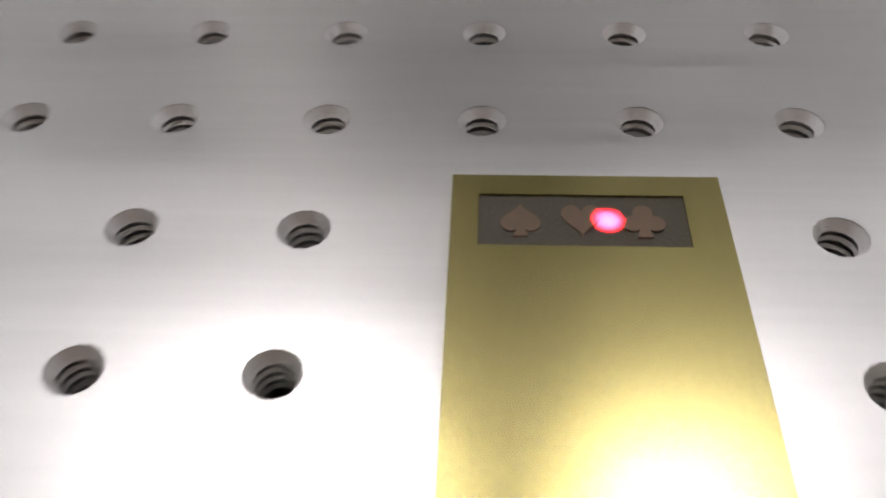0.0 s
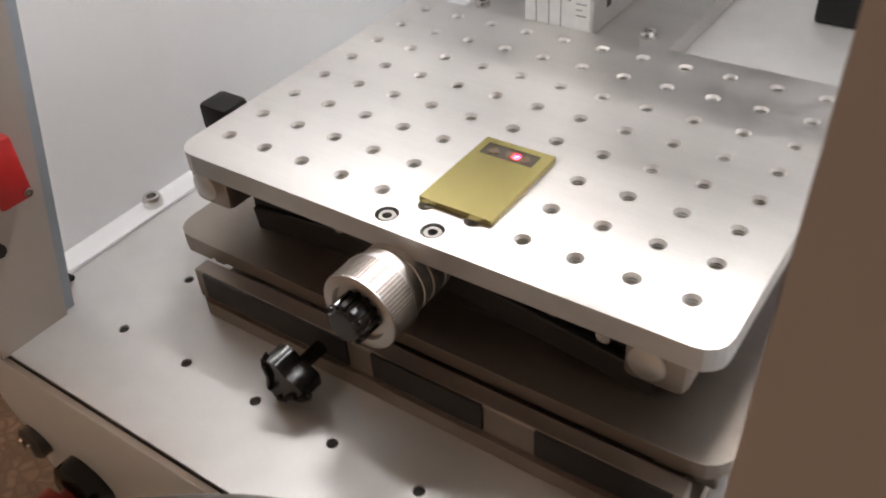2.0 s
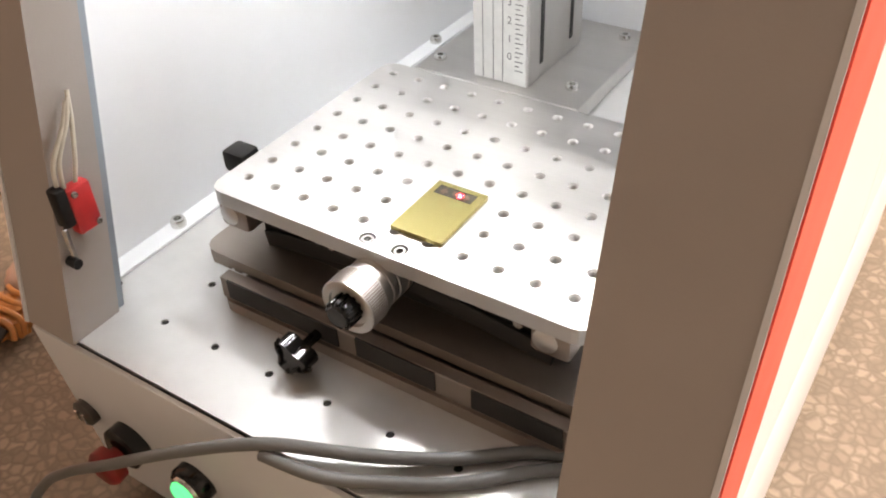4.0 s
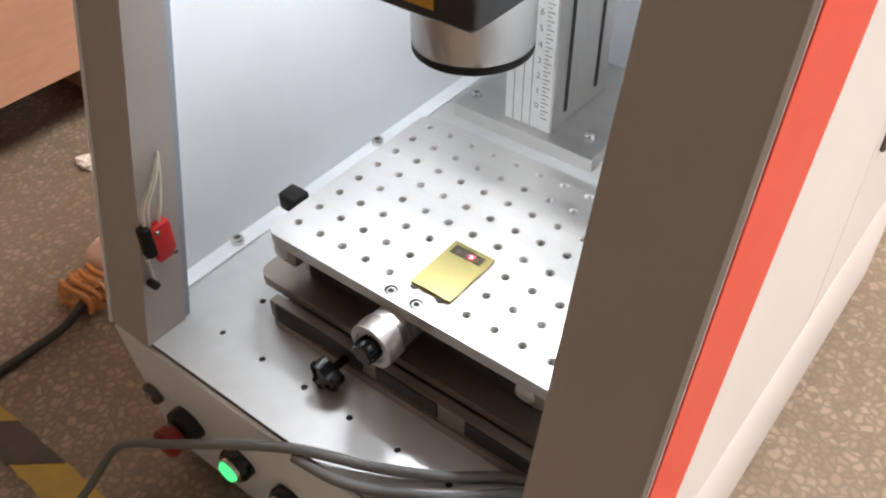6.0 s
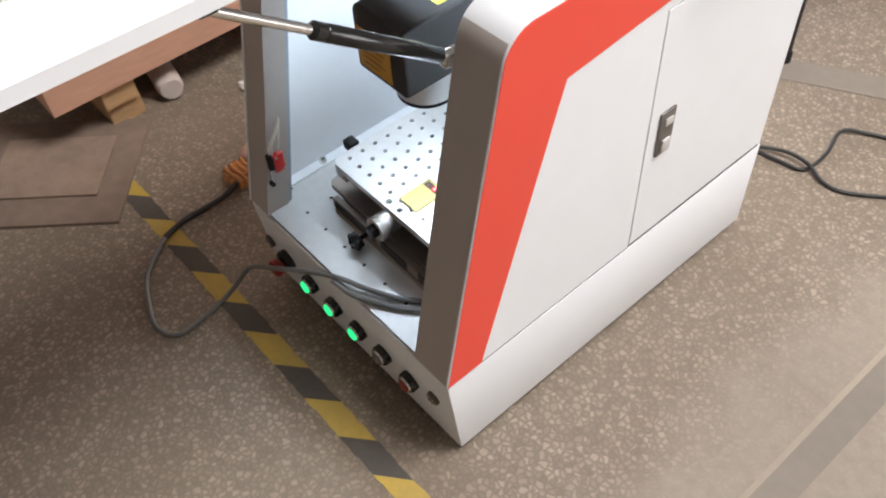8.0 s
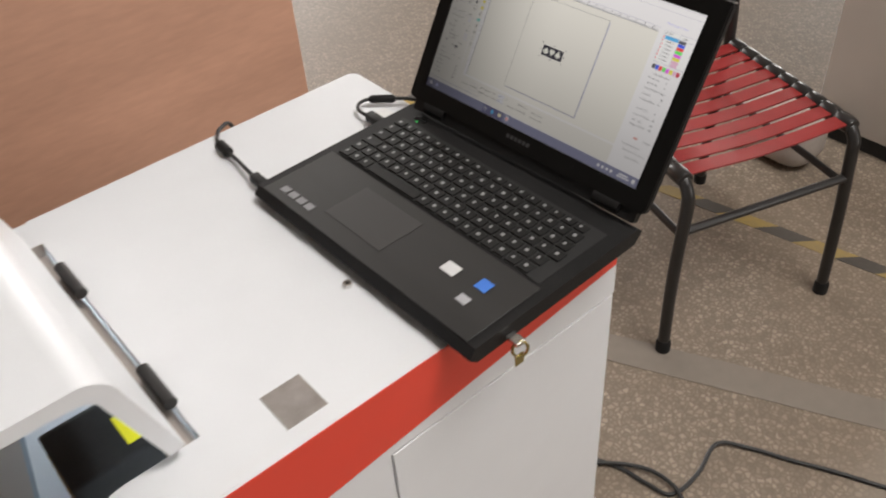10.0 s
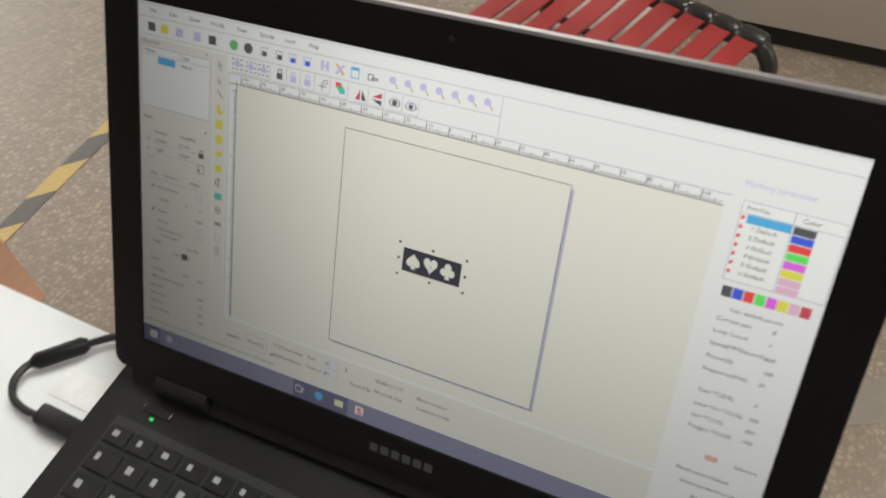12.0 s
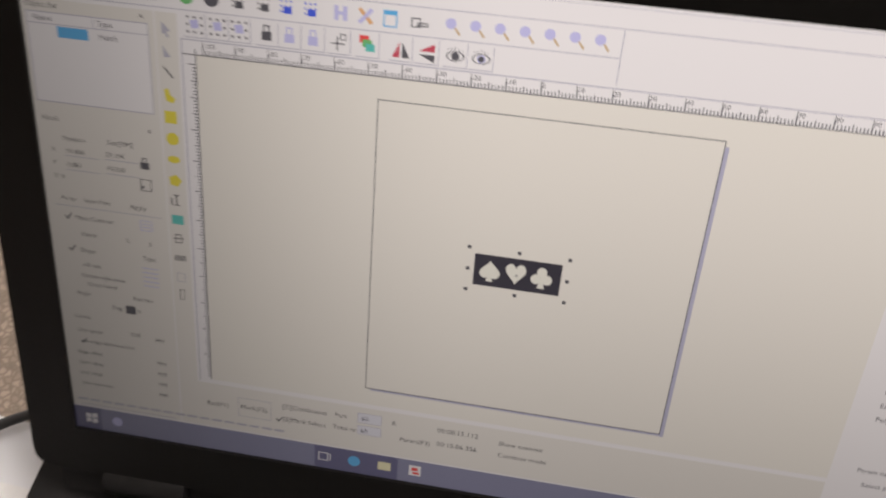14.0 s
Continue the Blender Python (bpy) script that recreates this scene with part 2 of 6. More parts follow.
CLEAR_GLASS = mat("lens_glass", (0.05, 0.04, 0.06), 0.05, vary=0.0)
PINK_FELT = mat("pink_foam", (0.62, 0.42, 0.33), 0.85, vary=0.1, scale=60)
WALLPAINT = mat("hall_paint", (0.36, 0.335, 0.31), 0.8, vary=0.08, scale=3, bump=0.2, bump_scale=80)
BOXWHITE = mat("white_locker_paint", (0.74, 0.70, 0.66), 0.55, vary=0.04, scale=5)

# even satin polish on the brass
for link in list(BRASS.node_tree.links):
    if link.to_socket.name == "Roughness" and link.to_node.type == "BSDF_PRINCIPLED":
        BRASS.node_tree.links.remove(link)
BRASS.node_tree.nodes["Principled BSDF"].inputs["Roughness"].default_value = 0.27

# fine-textured black plastic scatters most of its gloss
BLACKPLASTIC.node_tree.nodes["Principled BSDF"].inputs["Specular IOR Level"].default_value = 0.16

# ---- building tools ----
BASE = {}


def thing(name, base, label, category, group=""):
    ob = new(name)
    ob.location = base
    ob.empty_display_size = 0.05
    BASE[ob.name] = Vector(base)
    return tagged(ob, label, category, group)


def part(name, bm, material, parent=None, label="", smooth=None):
    """One mesh object out of bm, whose points are in the world, under a thing or a part."""
    base = BASE[parent.name] if parent else Vector((0, 0, 0))
    bmesh.ops.recalc_face_normals(bm, faces=bm.faces[:])
    bm.transform(Matrix.Translation(-base))
    me = bpy.data.meshes.new(name)
    bm.to_mesh(me)
    bm.free()
    for m in (material if isinstance(material, (list, tuple)) else (material,)):
        me.materials.append(m)
    if smooth is not None:
        me.shade_smooth()
        me.set_sharp_from_angle(angle=radians(smooth))
    ob = new(name, me)
    if parent:
        ob.parent = parent
    BASE[ob.name] = base
    if label:
        ob["label"] = label
    return ob


def single(name, bm, material, label, category, group="", kind="", smooth=None):
    ob = part(name, bm, material, None, "", smooth)
    return tagged(ob, label, category, group, kind)


def box(bm, x0, x1, y0, y1, z0, z1, bevel=0.0, turn=None, seg=2):
    r = bmesh.ops.create_cube(bm, size=1.0, matrix=Matrix.LocRotScale(((x0 + x1) / 2, (y0 + y1) / 2, (z0 + z1) / 2), None, (x1 - x0, y1 - y0, z1 - z0)))
    vs = r["verts"]
    if bevel:
        es = list({e for v in vs for e in v.link_edges})
        r2 = bmesh.ops.bevel(bm, geom=es, offset=bevel, segments=seg, affect="EDGES", profile=0.5)
        vs = list({v for f in r2["faces"] for v in f.verts} | {v for v in vs if v.is_valid})
    if turn:
        bmesh.ops.transform(bm, matrix=turn, verts=vs)
    return vs


def boxed(*a, **k):
    bm = bmesh.new()
    box(bm, *a, **k)
    return bm


def lathe(bm, p0, p1, profile, seg=24, caps=True):
    """Turned body round the axis p0-p1; profile: (share of the way, radius)."""
    p0, p1 = Vector(p0), Vector(p1)
    q = (p1 - p0).to_track_quat("Z", "Y")
    rings = []
    for s, r in profile:
        c = p0.lerp(p1, s)
        rings.append([bm.verts.new(c + q @ Vector((r * math.cos(2 * math.pi * k / seg), r * math.sin(2 * math.pi * k / seg), 0))) for k in range(seg)])
    for a, b in zip(rings, rings[1:]):
        for k in range(seg):
            bm.faces.new((a[k], a[(k + 1) % seg], b[(k + 1) % seg], b[k]))
    if caps:
        bm.faces.new(rings[0][::-1])
        bm.faces.new(rings[-1])
    return bm


def rod(bm, p0, p1, r, seg=16):
    return lathe(bm, p0, p1, ((0, r), (1, r)), seg)


def smooth_line(points, n=8):
    """Points along a soft curve through the given ones."""
    ps = [Vector(p) for p in points]
    out = []
    for i in range(len(ps) - 1):
        a, b, c, d = ps[max(i - 1, 0)], ps[i], ps[i + 1], ps[min(i + 2, len(ps) - 1)]
        for k in range(n):
            t = k / n
            out.append(0.5 * ((2 * b) + (c - a) * t + (2 * a - 5 * b + 4 * c - d) * t * t + (3 * b - a - 3 * c + d) * t ** 3))
    out.append(ps[-1])
    return out


def hose(bm, points, r, seg=10, n=8, soft=True):
    ps = smooth_line(points, n) if soft else [Vector(p) for p in points]
    rings, up = [], Vector((0.02, 0.01, 1))
    for i, p in enumerate(ps):
        d = (ps[min(i + 1, len(ps) - 1)] - ps[max(i - 1, 0)]).normalized()
        if abs(d.dot(up.normalized())) > 0.95:
            up = Vector((1, 0.03, 0.02))
        s = d.cross(up).normalized()
        u = s.cross(d).normalized()
        up = u
        rings.append([bm.verts.new(p + r * (math.cos(2 * math.pi * k / seg) * s + math.sin(2 * math.pi * k / seg) * u)) for k in range(seg)])
    for a, b in zip(rings, rings[1:]):
        for k in range(seg):
            bm.faces.new((a[k], a[(k + 1) % seg], b[(k + 1) % seg], b[k]))
    bm.faces.new(rings[0][::-1])
    bm.faces.new(rings[-1])
    return bm


def slab(bm, outline, holes, place, depth):
    """A plate with holes cut through: outline and holes are lists of (a, b); place(a, b, h) gives the world point at depth h."""
    loops = [outline] + holes
    for h, flip in ((0.0, False), (depth, True)):
        es = []
        for lp in loops:
            vs = [bm.verts.new(place(a, b, h)) for a, b in lp]
            es += [bm.edges.new((vs[i], vs[(i + 1) % len(vs)])) for i in range(len(vs))]
        bmesh.ops.triangle_fill(bm, edges=es, use_beauty=True)
    for lp in loops:
        for i in range(len(lp)):
            a, b = lp[i], lp[(i + 1) % len(lp)]
            bm.faces.new([bm.verts.new(place(*p, h)) for p, h in ((a, 0), (b, 0), (b, depth), (a, depth))])
    bmesh.ops.remove_doubles(bm, verts=bm.verts[:], dist=1e-6)
    return bm


def ring(cx, cy, r, n=14):
    return [(cx + r * math.cos(2 * math.pi * k / n), cy + r * math.sin(2 * math.pi * k / n)) for k in range(n)]


def round_rect(x0, x1, y0, y1, r, n=5):
    out = []
    for cx, cy, a0 in ((x1 - r, y1 - r, 0), (x0 + r, y1 - r, 90), (x0 + r, y0 + r, 180), (x1 - r, y0 + r, 270)):
        for k in range(n + 1):
            a = radians(a0 + 90 * k / n)
            out.append((cx + r * math.cos(a), cy + r * math.sin(a)))
    return out


def flat_up(a, b, h):
    return (a, b, h)


def prism_x(bm, outline, x0, x1):
    """A (y, z) outline drawn out along x."""
    return slab(bm, outline, [], lambda a, b, h: (x0 + h, a, b), x1 - x0)


def socket_bolt(name, parent, x, y, z, r=0.006, axis=(0, 0, 1), h=0.004, label="steel bolt head"):
    bm = bmesh.new()
    a = Vector(axis)
    p = Vector((x, y, z))
    lathe(bm, p, p + a * h, ((0, r), (0.7, r), (1, r * 0.85), (1, r * 0.5), (0.3, r * 0.45)), 12)
    return part(name, bm, STEEL, parent, label, 40)

# ---- the hall ----
single("floor", boxed(-6, 5, -5, 8, -0.1, 0), FLOOR, "worn grey-brown stone concrete workshop floor", "floor", kind="structure")
# walls and ceiling are out of view, added to close the hall
bm = bmesh.new()
slab(bm, [(-5, 0), (8, 0), (8, 4.3), (-5, 4.3)], [[(1.7, 0.4), (3.9, 0.4), (3.9, 2.8), (1.7, 2.8)]], lambda a, b, h: (-6.2 + h, a, b), 0.2)
single("wall_west", bm, WALLPAINT, "unseen hall wall with an opening made for an added lamp", "wall", kind="structure")
single("wall_south", boxed(-6, 5, -5.2, -5, 0, 4.3), WALLPAINT, "plain painted hall wall", "wall", kind="structure")
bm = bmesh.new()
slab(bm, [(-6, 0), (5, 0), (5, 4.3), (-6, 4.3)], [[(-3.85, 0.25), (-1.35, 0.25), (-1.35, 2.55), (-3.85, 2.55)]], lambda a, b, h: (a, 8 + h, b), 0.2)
single("wall_north", bm, WALLPAINT, "unseen hall wall with an opening made for an added lamp", "wall", kind="structure")
bm = bmesh.new()
slab(bm, [(-5, 0), (8, 0), (8, 4.3), (-5, 4.3)], [[(1.9, 0.45), (4.7, 0.45), (4.7, 3.35), (1.9, 3.35)]], lambda a, b, h: (5 + h, a, b), 0.2)
single("wall_east", bm, WALLPAINT, "hall wall with a wide daylight opening", "wall", kind="structure")
bm = bmesh.new()
slab(bm, [(-6, -5), (5, -5), (5, 8), (-6, 8)], [[(0.4, 0.55), (1.9, 0.55), (1.9, 2.05), (0.4, 2.05)]], lambda a, b, h: (a, b, 4.3 + h), 0.2)
single("ceiling", bm, WALLPAINT, "hall ceiling with a skylight opening", "ceiling", kind="structure")

# ---- laser marking cabinet ----
W, D, ZB, ZT = 0.514, 0.731, 0.217, 0.763
SLOPE = 0.21                       # the front leans back
cab = thing("laser_marking_cabinet", (-W / 2, D / 2, 0.0), "white metal laser marking cabinet with a red band, open front", "laser machine")

# base with feet
bm = boxed(-W, 0, 0, D + 0.006, 0.014, ZB - 0.005, 0.004)
for v in bm.verts:
    if v.co.y < 0.1:
        v.co.y += 0.001 + 0.018 * (ZB - v.co.z) / 0.2
base_box = part("base", bm, WHITE, cab, "white sheet-metal base", 40)
for fx in (-W + 0.05, -0.05):
    for fy in (0.06, D - 0.06):
        part("foot", lathe(bmesh.new(), (fx, fy, 0), (fx, fy, 0.016), ((0, 0.02), (0.6, 0.02), (1, 0.012)), 16), BLACKPLASTIC, cab, "black rubber foot", 40)
part("seam", boxed(-W + 0.0017, -0.0017, 0.006, D - 0.0017, ZB - 0.006, ZB - 0.0008), DARK, cab, "dark seam above the base")


def arc(cy, cz, r, a0, a1, n=8):
    return [(cy + r * math.cos(radians(a0 + (a1 - a0) * k / n)), cz + r * math.sin(radians(a0 + (a1 - a0) * k / n))) for k in range(n + 1)]


R = 0.048
cyc = SLOPE * (ZT - R - ZB) + R * 1.02       # centre of the shoulder's bend
shoulder = arc(cyc, ZT - R, R, 168, 90)
side = [(0.0, ZB)] + shoulder + [(D, ZT), (D, ZB)]

# right side: skin round the door, door, dark backing
yd, zd = 0.384, 0.660
skin = [(0.0, ZB)] + shoulder + [(D, ZT), (D, zd), (yd, zd), (yd, ZB)]
bm = prism_x(bmesh.new(), skin, -0.003, 0.0)
part("side_panel", bm, WHITE, cab, "white side panel")
lining = [(0.04, ZB + 0.001), (0.155, ZT - 0.036), (D - 0.05, ZT - 0.036), (D - 0.05, ZB + 0.001)]
part("side_backing", prism_x(bmesh.new(), lining, -0.02, -0.006), CHAMBER, cab)
bm = boxed(-0.004, 0.0, yd + 0.003, D - 0.001, ZB + 0.002, zd - 0.003, 0.0012)
door = part("side_door", bm, WHITE, cab, "white hinged side door, closed")
# red band on the side
yE, zE = 0.207, 0.656
band = [(0.0022, ZB)] + [(y + 0.001, z - 0.0006) for y, z in shoulder] + [(D - 0.001, ZT - 0.0006), (D - 0.001, 0.708), (yE, zE), (0.066, ZB)]
part("red_band", prism_x(bmesh.new(), band, -0.001, 0.0011), RED, cab, "red adhesive band")
# latch on the door
LATCH_TAB = mat("latch_tab", (0.62, 0.60, 0.58), 0.35, 0.2)
bm = boxed(0.0, 0.004, 0.408, 0.4395, 0.398, 0.480, 0.0015)
latch = part("latch_plate", bm, mat("latch_grey", (0.22, 0.205, 0.195), 0.35, 0.8), cab, "dark steel flush latch plate", 40)
part("latch_button", boxed(0.0035, 0.0075, 0.4155, 0.4335, 0.405, 0.428, 0.002), LATCH_TAB, latch, "bright latch button", 40)
part("latch_lever", boxed(0.0035, 0.006, 0.417, 0.434, 0.453, 0.466, 0.001), LATCH_TAB, latch, "pale latch lever tab", 40)
# second panel seam of the left side, back and left walls
RC = 0.015                         # radius of the rounded rear corner
left_side = [(0.0, ZB)] + shoulder + [(D - RC, ZT - 0.0125), (D - RC, ZB)]
part("left_panel", prism_x(bmesh.new(), left_side, -W, -W + 0.004), WHITE, cab, "white side panel")
turn = [math.pi / 2 * k / 8 for k in range(9)]
quarter = [(-W + RC - RC * math.cos(a), D - RC + RC * math.sin(a)) for a in turn]
bm = bmesh.new()
slab(bm, quarter + [(-W + RC - (RC - 0.004) * math.cos(a), D - RC + (RC - 0.004) * math.sin(a)) for a in turn[::-1]], [], lambda a, b, h: (a, b, ZB + h), ZT - 0.0125 - ZB)
part("rear_corner", bm, WHITE, cab, "rounded rear corner", 40)
part("left_inner_wall", prism_x(bmesh.new(), lining, -0.5085, -0.5065), CHAMBER, cab, "pale inner chamber wall")
part("wall_flange", boxed(-0.5065, -0.487, 0.066, 0.66, ZB + 0.0005, ZB + 0.0035, 0.0008), CHAMBER, cab, "folded flange of the inner wall")
part("back_panel", boxed(-W + RC, -0.003, D - 0.006, D - 0.001, ZB, ZT - 0.004), WHITE, cab)
part("chamber_back", boxed(-0.506, -0.021, D - 0.049, D - 0.04, ZB, ZT - 0.02), CHAMBER, cab, "pale chamber rear wall")
for by in (0.145, 0.36, 0.55):
    b = socket_bolt("flange_nut", cab, -0.4965, by, ZB + 0.0035, 0.0068, h=0.007, label="hex nut on the flange")
# tray
holes = [ring(-0.418 + 0.0523 * k, 0.054, 0.0032, 10) for k in range(8)] + [ring(-0.418, 0.104, 0.0032, 10), ring(-0.052, 0.103, 0.0032, 10)]
bm = bmesh.new()
slab(bm, [(-0.506, 0.006), (-0.021, 0.006), (-0.021, D - 0.049), (-0.506, D - 0.049)], holes, lambda a, b, h: (a, b, ZB - 0.0035 + h), 0.004)
part("tray", bm, GALV, cab, "bare metal chamber floor with bolt holes")
# pillars that bend over into the roof edge
t_in = 0.043
inner = [(0.225, ZT - t_in)] + [(y, z) for y, z in arc(cyc + 0.006, ZT - R - 0.004, R - t_in + 0.014, 90, 168)] + [(t_in, ZB)]
strap_line = [(0.0, ZB)] + shoulder + [(0.228, ZT)] + inner
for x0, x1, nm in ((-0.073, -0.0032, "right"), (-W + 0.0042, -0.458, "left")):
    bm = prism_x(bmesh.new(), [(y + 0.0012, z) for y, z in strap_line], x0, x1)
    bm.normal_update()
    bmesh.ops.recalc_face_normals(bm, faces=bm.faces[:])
    # shade put into the colour: faces not turned upwards take the darker enamel
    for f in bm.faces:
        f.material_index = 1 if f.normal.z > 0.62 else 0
    part("pillar", bm, (FRONT_SHADED, WHITE), cab, "pale enamel front pillar with shade in its colour, bending into the roof edge", 60)
# narrow strip behind the left pillar, coloured as the shade of the gap there
(ya, za), (yb, zb_) = inner[-2], inner[-1]
part("gap_shade_strip", prism_x(bmesh.new(), [(yb + 0.0015, zb_ + 0.001), (ya + 0.0015, za), (ya + 0.0085, za), (yb + 0.0085, zb_ + 0.001)], -0.466, -0.4605), GAP_SHADE, cab, "blue-grey strip for the shade in the gap behind the pillar")
# roof plate and its folded lips
bm = bmesh.new()
slab(bm, [(-0.0032, 0.229), (-0.0032, D - 0.0005)] + quarter[::-1] + [(-W, 0.229)], [], lambda a, b, h: (a, b, ZT - 0.012 + h), 0.012)
part("roof", bm, WHITE, cab, "white flat roof")
part("roof_lip", boxed(-0.4575, -0.0735, 0.2, 0.2285, ZT - 0.03, ZT - 0.016, 0.002), GREY, cab, "folded lip of the roof opening")
part("roof_bar", boxed(-0.4575, -0.0735, 0.205, 0.225, ZT - 0.07, ZT - 0.045, 0.003), ALU_SHADED, cab, "metal bar under the roof opening", 40)
for lx in (-0.37, -0.15):
    part("led_bar", boxed(lx - 0.07, lx + 0.07, 0.322, 0.358, 0.7365, 0.7505, 0.002), BLACKMETAL, cab, "LED bar housing")
part("vent", boxed(-0.0725, -0.0220, 0.2935, 0.3385, ZT - 0.001, ZT + 0.0008), VENT, cab, "grey square patch on the roof")




# buttons on the base's front
def push_button(x, z, ring_mat, cap_mat, label, r=0.0125, out=0.010, lip=True):
    t = thing("push_button", (x, 0, z), label, "button", "buttons on the base")
    if lip:
        bm = lathe(bmesh.new(), (x, 0.015, z), (x, -0.003, z), ((0, 0.0185), (0.8, 0.0185), (1, 0.016), (1, 0.0128), (0.4, 0.0124)), 24)
        part("bezel", bm, GLOSSBLACK, t, "black bezel ring", 40)
        bm = lathe(bmesh.new(), (x, 0.004, z), (x, -0.006, z), ((0, 0.0145), (0.8, 0.0145), (1, 0.0132), (1, 0.0118), (0.4, 0.0115)), 24)
        part("rim", bm, ring_mat, t, "metal rim", 40)
    bm = lathe(bmesh.new(), (x, 0.012, z), (x, -out, z), ((0, r * 0.92), (0.8, r * 0.92), (0.95, r * 0.8), (1, r * 0.5)), 24)
    part("cap", bm, cap_mat, t, "", 40)
    return t


for bx in (-0.372, -0.3045, -0.237):
    push_button(bx, 0.108, STEEL, GREEN_LAMP, "lit green push button with a black bezel")
push_button(-0.172, 0.108, STEEL, mat("pale_cap", (0.17, 0.17, 0.165), 0.25), "unlit pale push button with a black bezel")
push_button(-0.104, 0.108, STEEL, mat("dull_red_cap", (0.28, 0.03, 0.02), 0.35), "unlit dark red push button with a black bezel")
stop = thing("emergency_stop", (-0.444, 0, 0.107), "dark red mushroom emergency stop button with a dark collar", "button", "buttons on the base")
part("collar", lathe(bmesh.new(), (-0.444, 0.015, 0.110), (-0.444, -0.006, 0.110), ((0, 0.020), (0.85, 0.020), (1, 0.015)), 24), GLOSSBLACK, stop, "dark collar", 40)
part("mushroom", lathe(bmesh.new(), (-0.444, -0.002, 0.107), (-0.444, -0.026, 0.106), ((0, 0.009), (0.35, 0.009), (0.4, 0.016), (0.8, 0.0168), (0.95, 0.014), (1, 0.010)), 24), STOP_RED, stop, "red mushroom head", 40)
for kx, kz in ((-0.496, 0.116), (-0.045, 0.128)):
    lk = thing("key_switch", (kx, 0, kz), "small round chrome key switch in the base", "key switch", "key switches")
    part("face", lathe(bmesh.new(), (kx, 0.015, kz), (kx, 0.002, kz), ((0, 0.0125), (0.85, 0.0125), (1, 0.010)), 20), mat("switch_face", (0.12, 0.11, 0.1), 0.4, 0.5), lk, "", 40)
    for dx in (-0.004, 0.004):
        part("contact", boxed(kx + dx - 0.0016, kx + dx + 0.0016, -0.0005, 0.004, kz - 0.005, kz + 0.005, 0.0005), STEEL, lk, "bright metal contact")

# raised lid, an angled panel on a hinge at the roof opening
LX0, LX1, LY, LZ = -0.460, -0.059, 0.182, 0.906
lid = thing("raised_lid", (-0.257, 0.215, ZT), "white raised front lid with a window covered in brown card", "lid")
front_y = -0.372
wx0, wx1, wy0, wy1 = -0.360, -0.170, -0.272, -0.013
bm = bmesh.new()
front_edge = [(LX0 + 0.006 - 0.006 * math.sin(t), front_y + 0.006 - 0.006 * math.cos(t)) for t in [math.pi / 2 * k / 4 for k in range(4, -1, -1)]]
front_edge += [(LX1 - 0.006 + 0.006 * math.sin(t), front_y + 0.006 - 0.006 * math.cos(t)) for t in [math.pi / 2 * k / 4 for k in range(5)]]
slab(bm, front_edge + [(LX1, 0.1205), (LX0, 0.1205)], [[(wx0, wy0), (wx1, wy0), (wx1, wy1), (wx0, wy1)]], lambda a, b, h: (a, b, LZ - 0.016 + h), 0.016)
part("front_panel", bm, WHITE, lid, "white sheet-metal lid panel")
hy, hz = 0.212, ZT + 0.018
bend = [(0.12, LZ)] + arc(LY - 0.034, LZ - 0.034, 0.034, 90, 8, 8) + [(hy, hz), (hy - 0.016, hz - 0.003)] + arc(LY - 0.036, LZ - 0.036, 0.018, 8, 90, 8) + [(0.12, LZ - 0.016)]
part("bend_panel", prism_x(bmesh.new(), bend, LX0, LX1), WHITE, lid, "bent rear part of the lid", 35)
for hx in (-0.36, -0.15):
    part("hinge", lathe(bmesh.new(), (hx - 0.03, 0.226, ZT + 0.008), (hx + 0.03, 0.226, ZT + 0.008), ((0, 0.007), (1, 0.007)), 14), BLACKMETAL, lid, "black hinge barrel", 40)
card_sheet = part("window_card", boxed(wx0 - 0.004, wx1 + 0.004, wy0 - 0.004, wy1 + 0.004, LZ - 0.004, LZ + 0.0022, 0.001), KRAFT, lid, "brown card taped over the window")
for a in ((wx0 - 0.008, wx1 + 0.006, wy0 - 0.008, wy0 + 0.006), (wx0 - 0.008, wx0 + 0.006, wy0, wy1), (wx1 - 0.006, wx1 + 0.005, wy0, wy1 - 0.03)):
    bm = bmesh.new()
    nx, ny = max(2, int((a[1] - a[0]) / 0.006)), max(2, int((a[3] - a[2]) / 0.006))
    grid = [[bm.verts.new((a[0] + (a[1] - a[0]) * i / nx + random.uniform(-1, 1) * 0.001, a[2] + (a[3] - a[2]) * j / ny + random.uniform(-1, 1) * 0.001,
             LZ + 0.003 + random.uniform(0, 0.0022))) for j in range(ny + 1)] for i in range(nx + 1)]
    for i in range(nx):
        for j in range(ny):
            bm.faces.new((grid[i][j], grid[i + 1][j], grid[i + 1][j + 1], grid[i][j + 1]))
    part("tape_strip", bm, TAPE_AMBER, card_sheet, "glossy amber packing tape", 60)
# near-black strip without gloss, drawn as the shade of the slot
SLOT_BLACK = mat("slot_black", (0.006, 0.006, 0.006), 0.95)
SLOT_BLACK.node_tree.nodes["Principled BSDF"].inputs["Specular IOR Level"].default_value = 0.05
part("window_gap_shade", boxed(wx0 + 0.004, wx1 - 0.001, wy1 - 0.0015, wy1 + 0.006, LZ + 0.0005, LZ + 0.004), SLOT_BLACK, card_sheet, "black strip for the shade in the slot beside the card")
# curled flap of tape and card at the rear edge
bm = bmesh.new()
prev = None
for k in range(9):
    a = math.pi * k / 8 * 1.25
    y, z = wy1 - 0.022 + 0.006 * math.cos(a), LZ + 0.004 + 0.006 * math.sin(a) + 0.002
    pair = (bm.verts.new((wx0 + 0.03, y, z)), bm.verts.new((wx1 - 0.035, y + 0.006, z)))
    if prev:
        bm.faces.new((prev[0], prev[1], pair[1], pair[0]))
    prev = pair
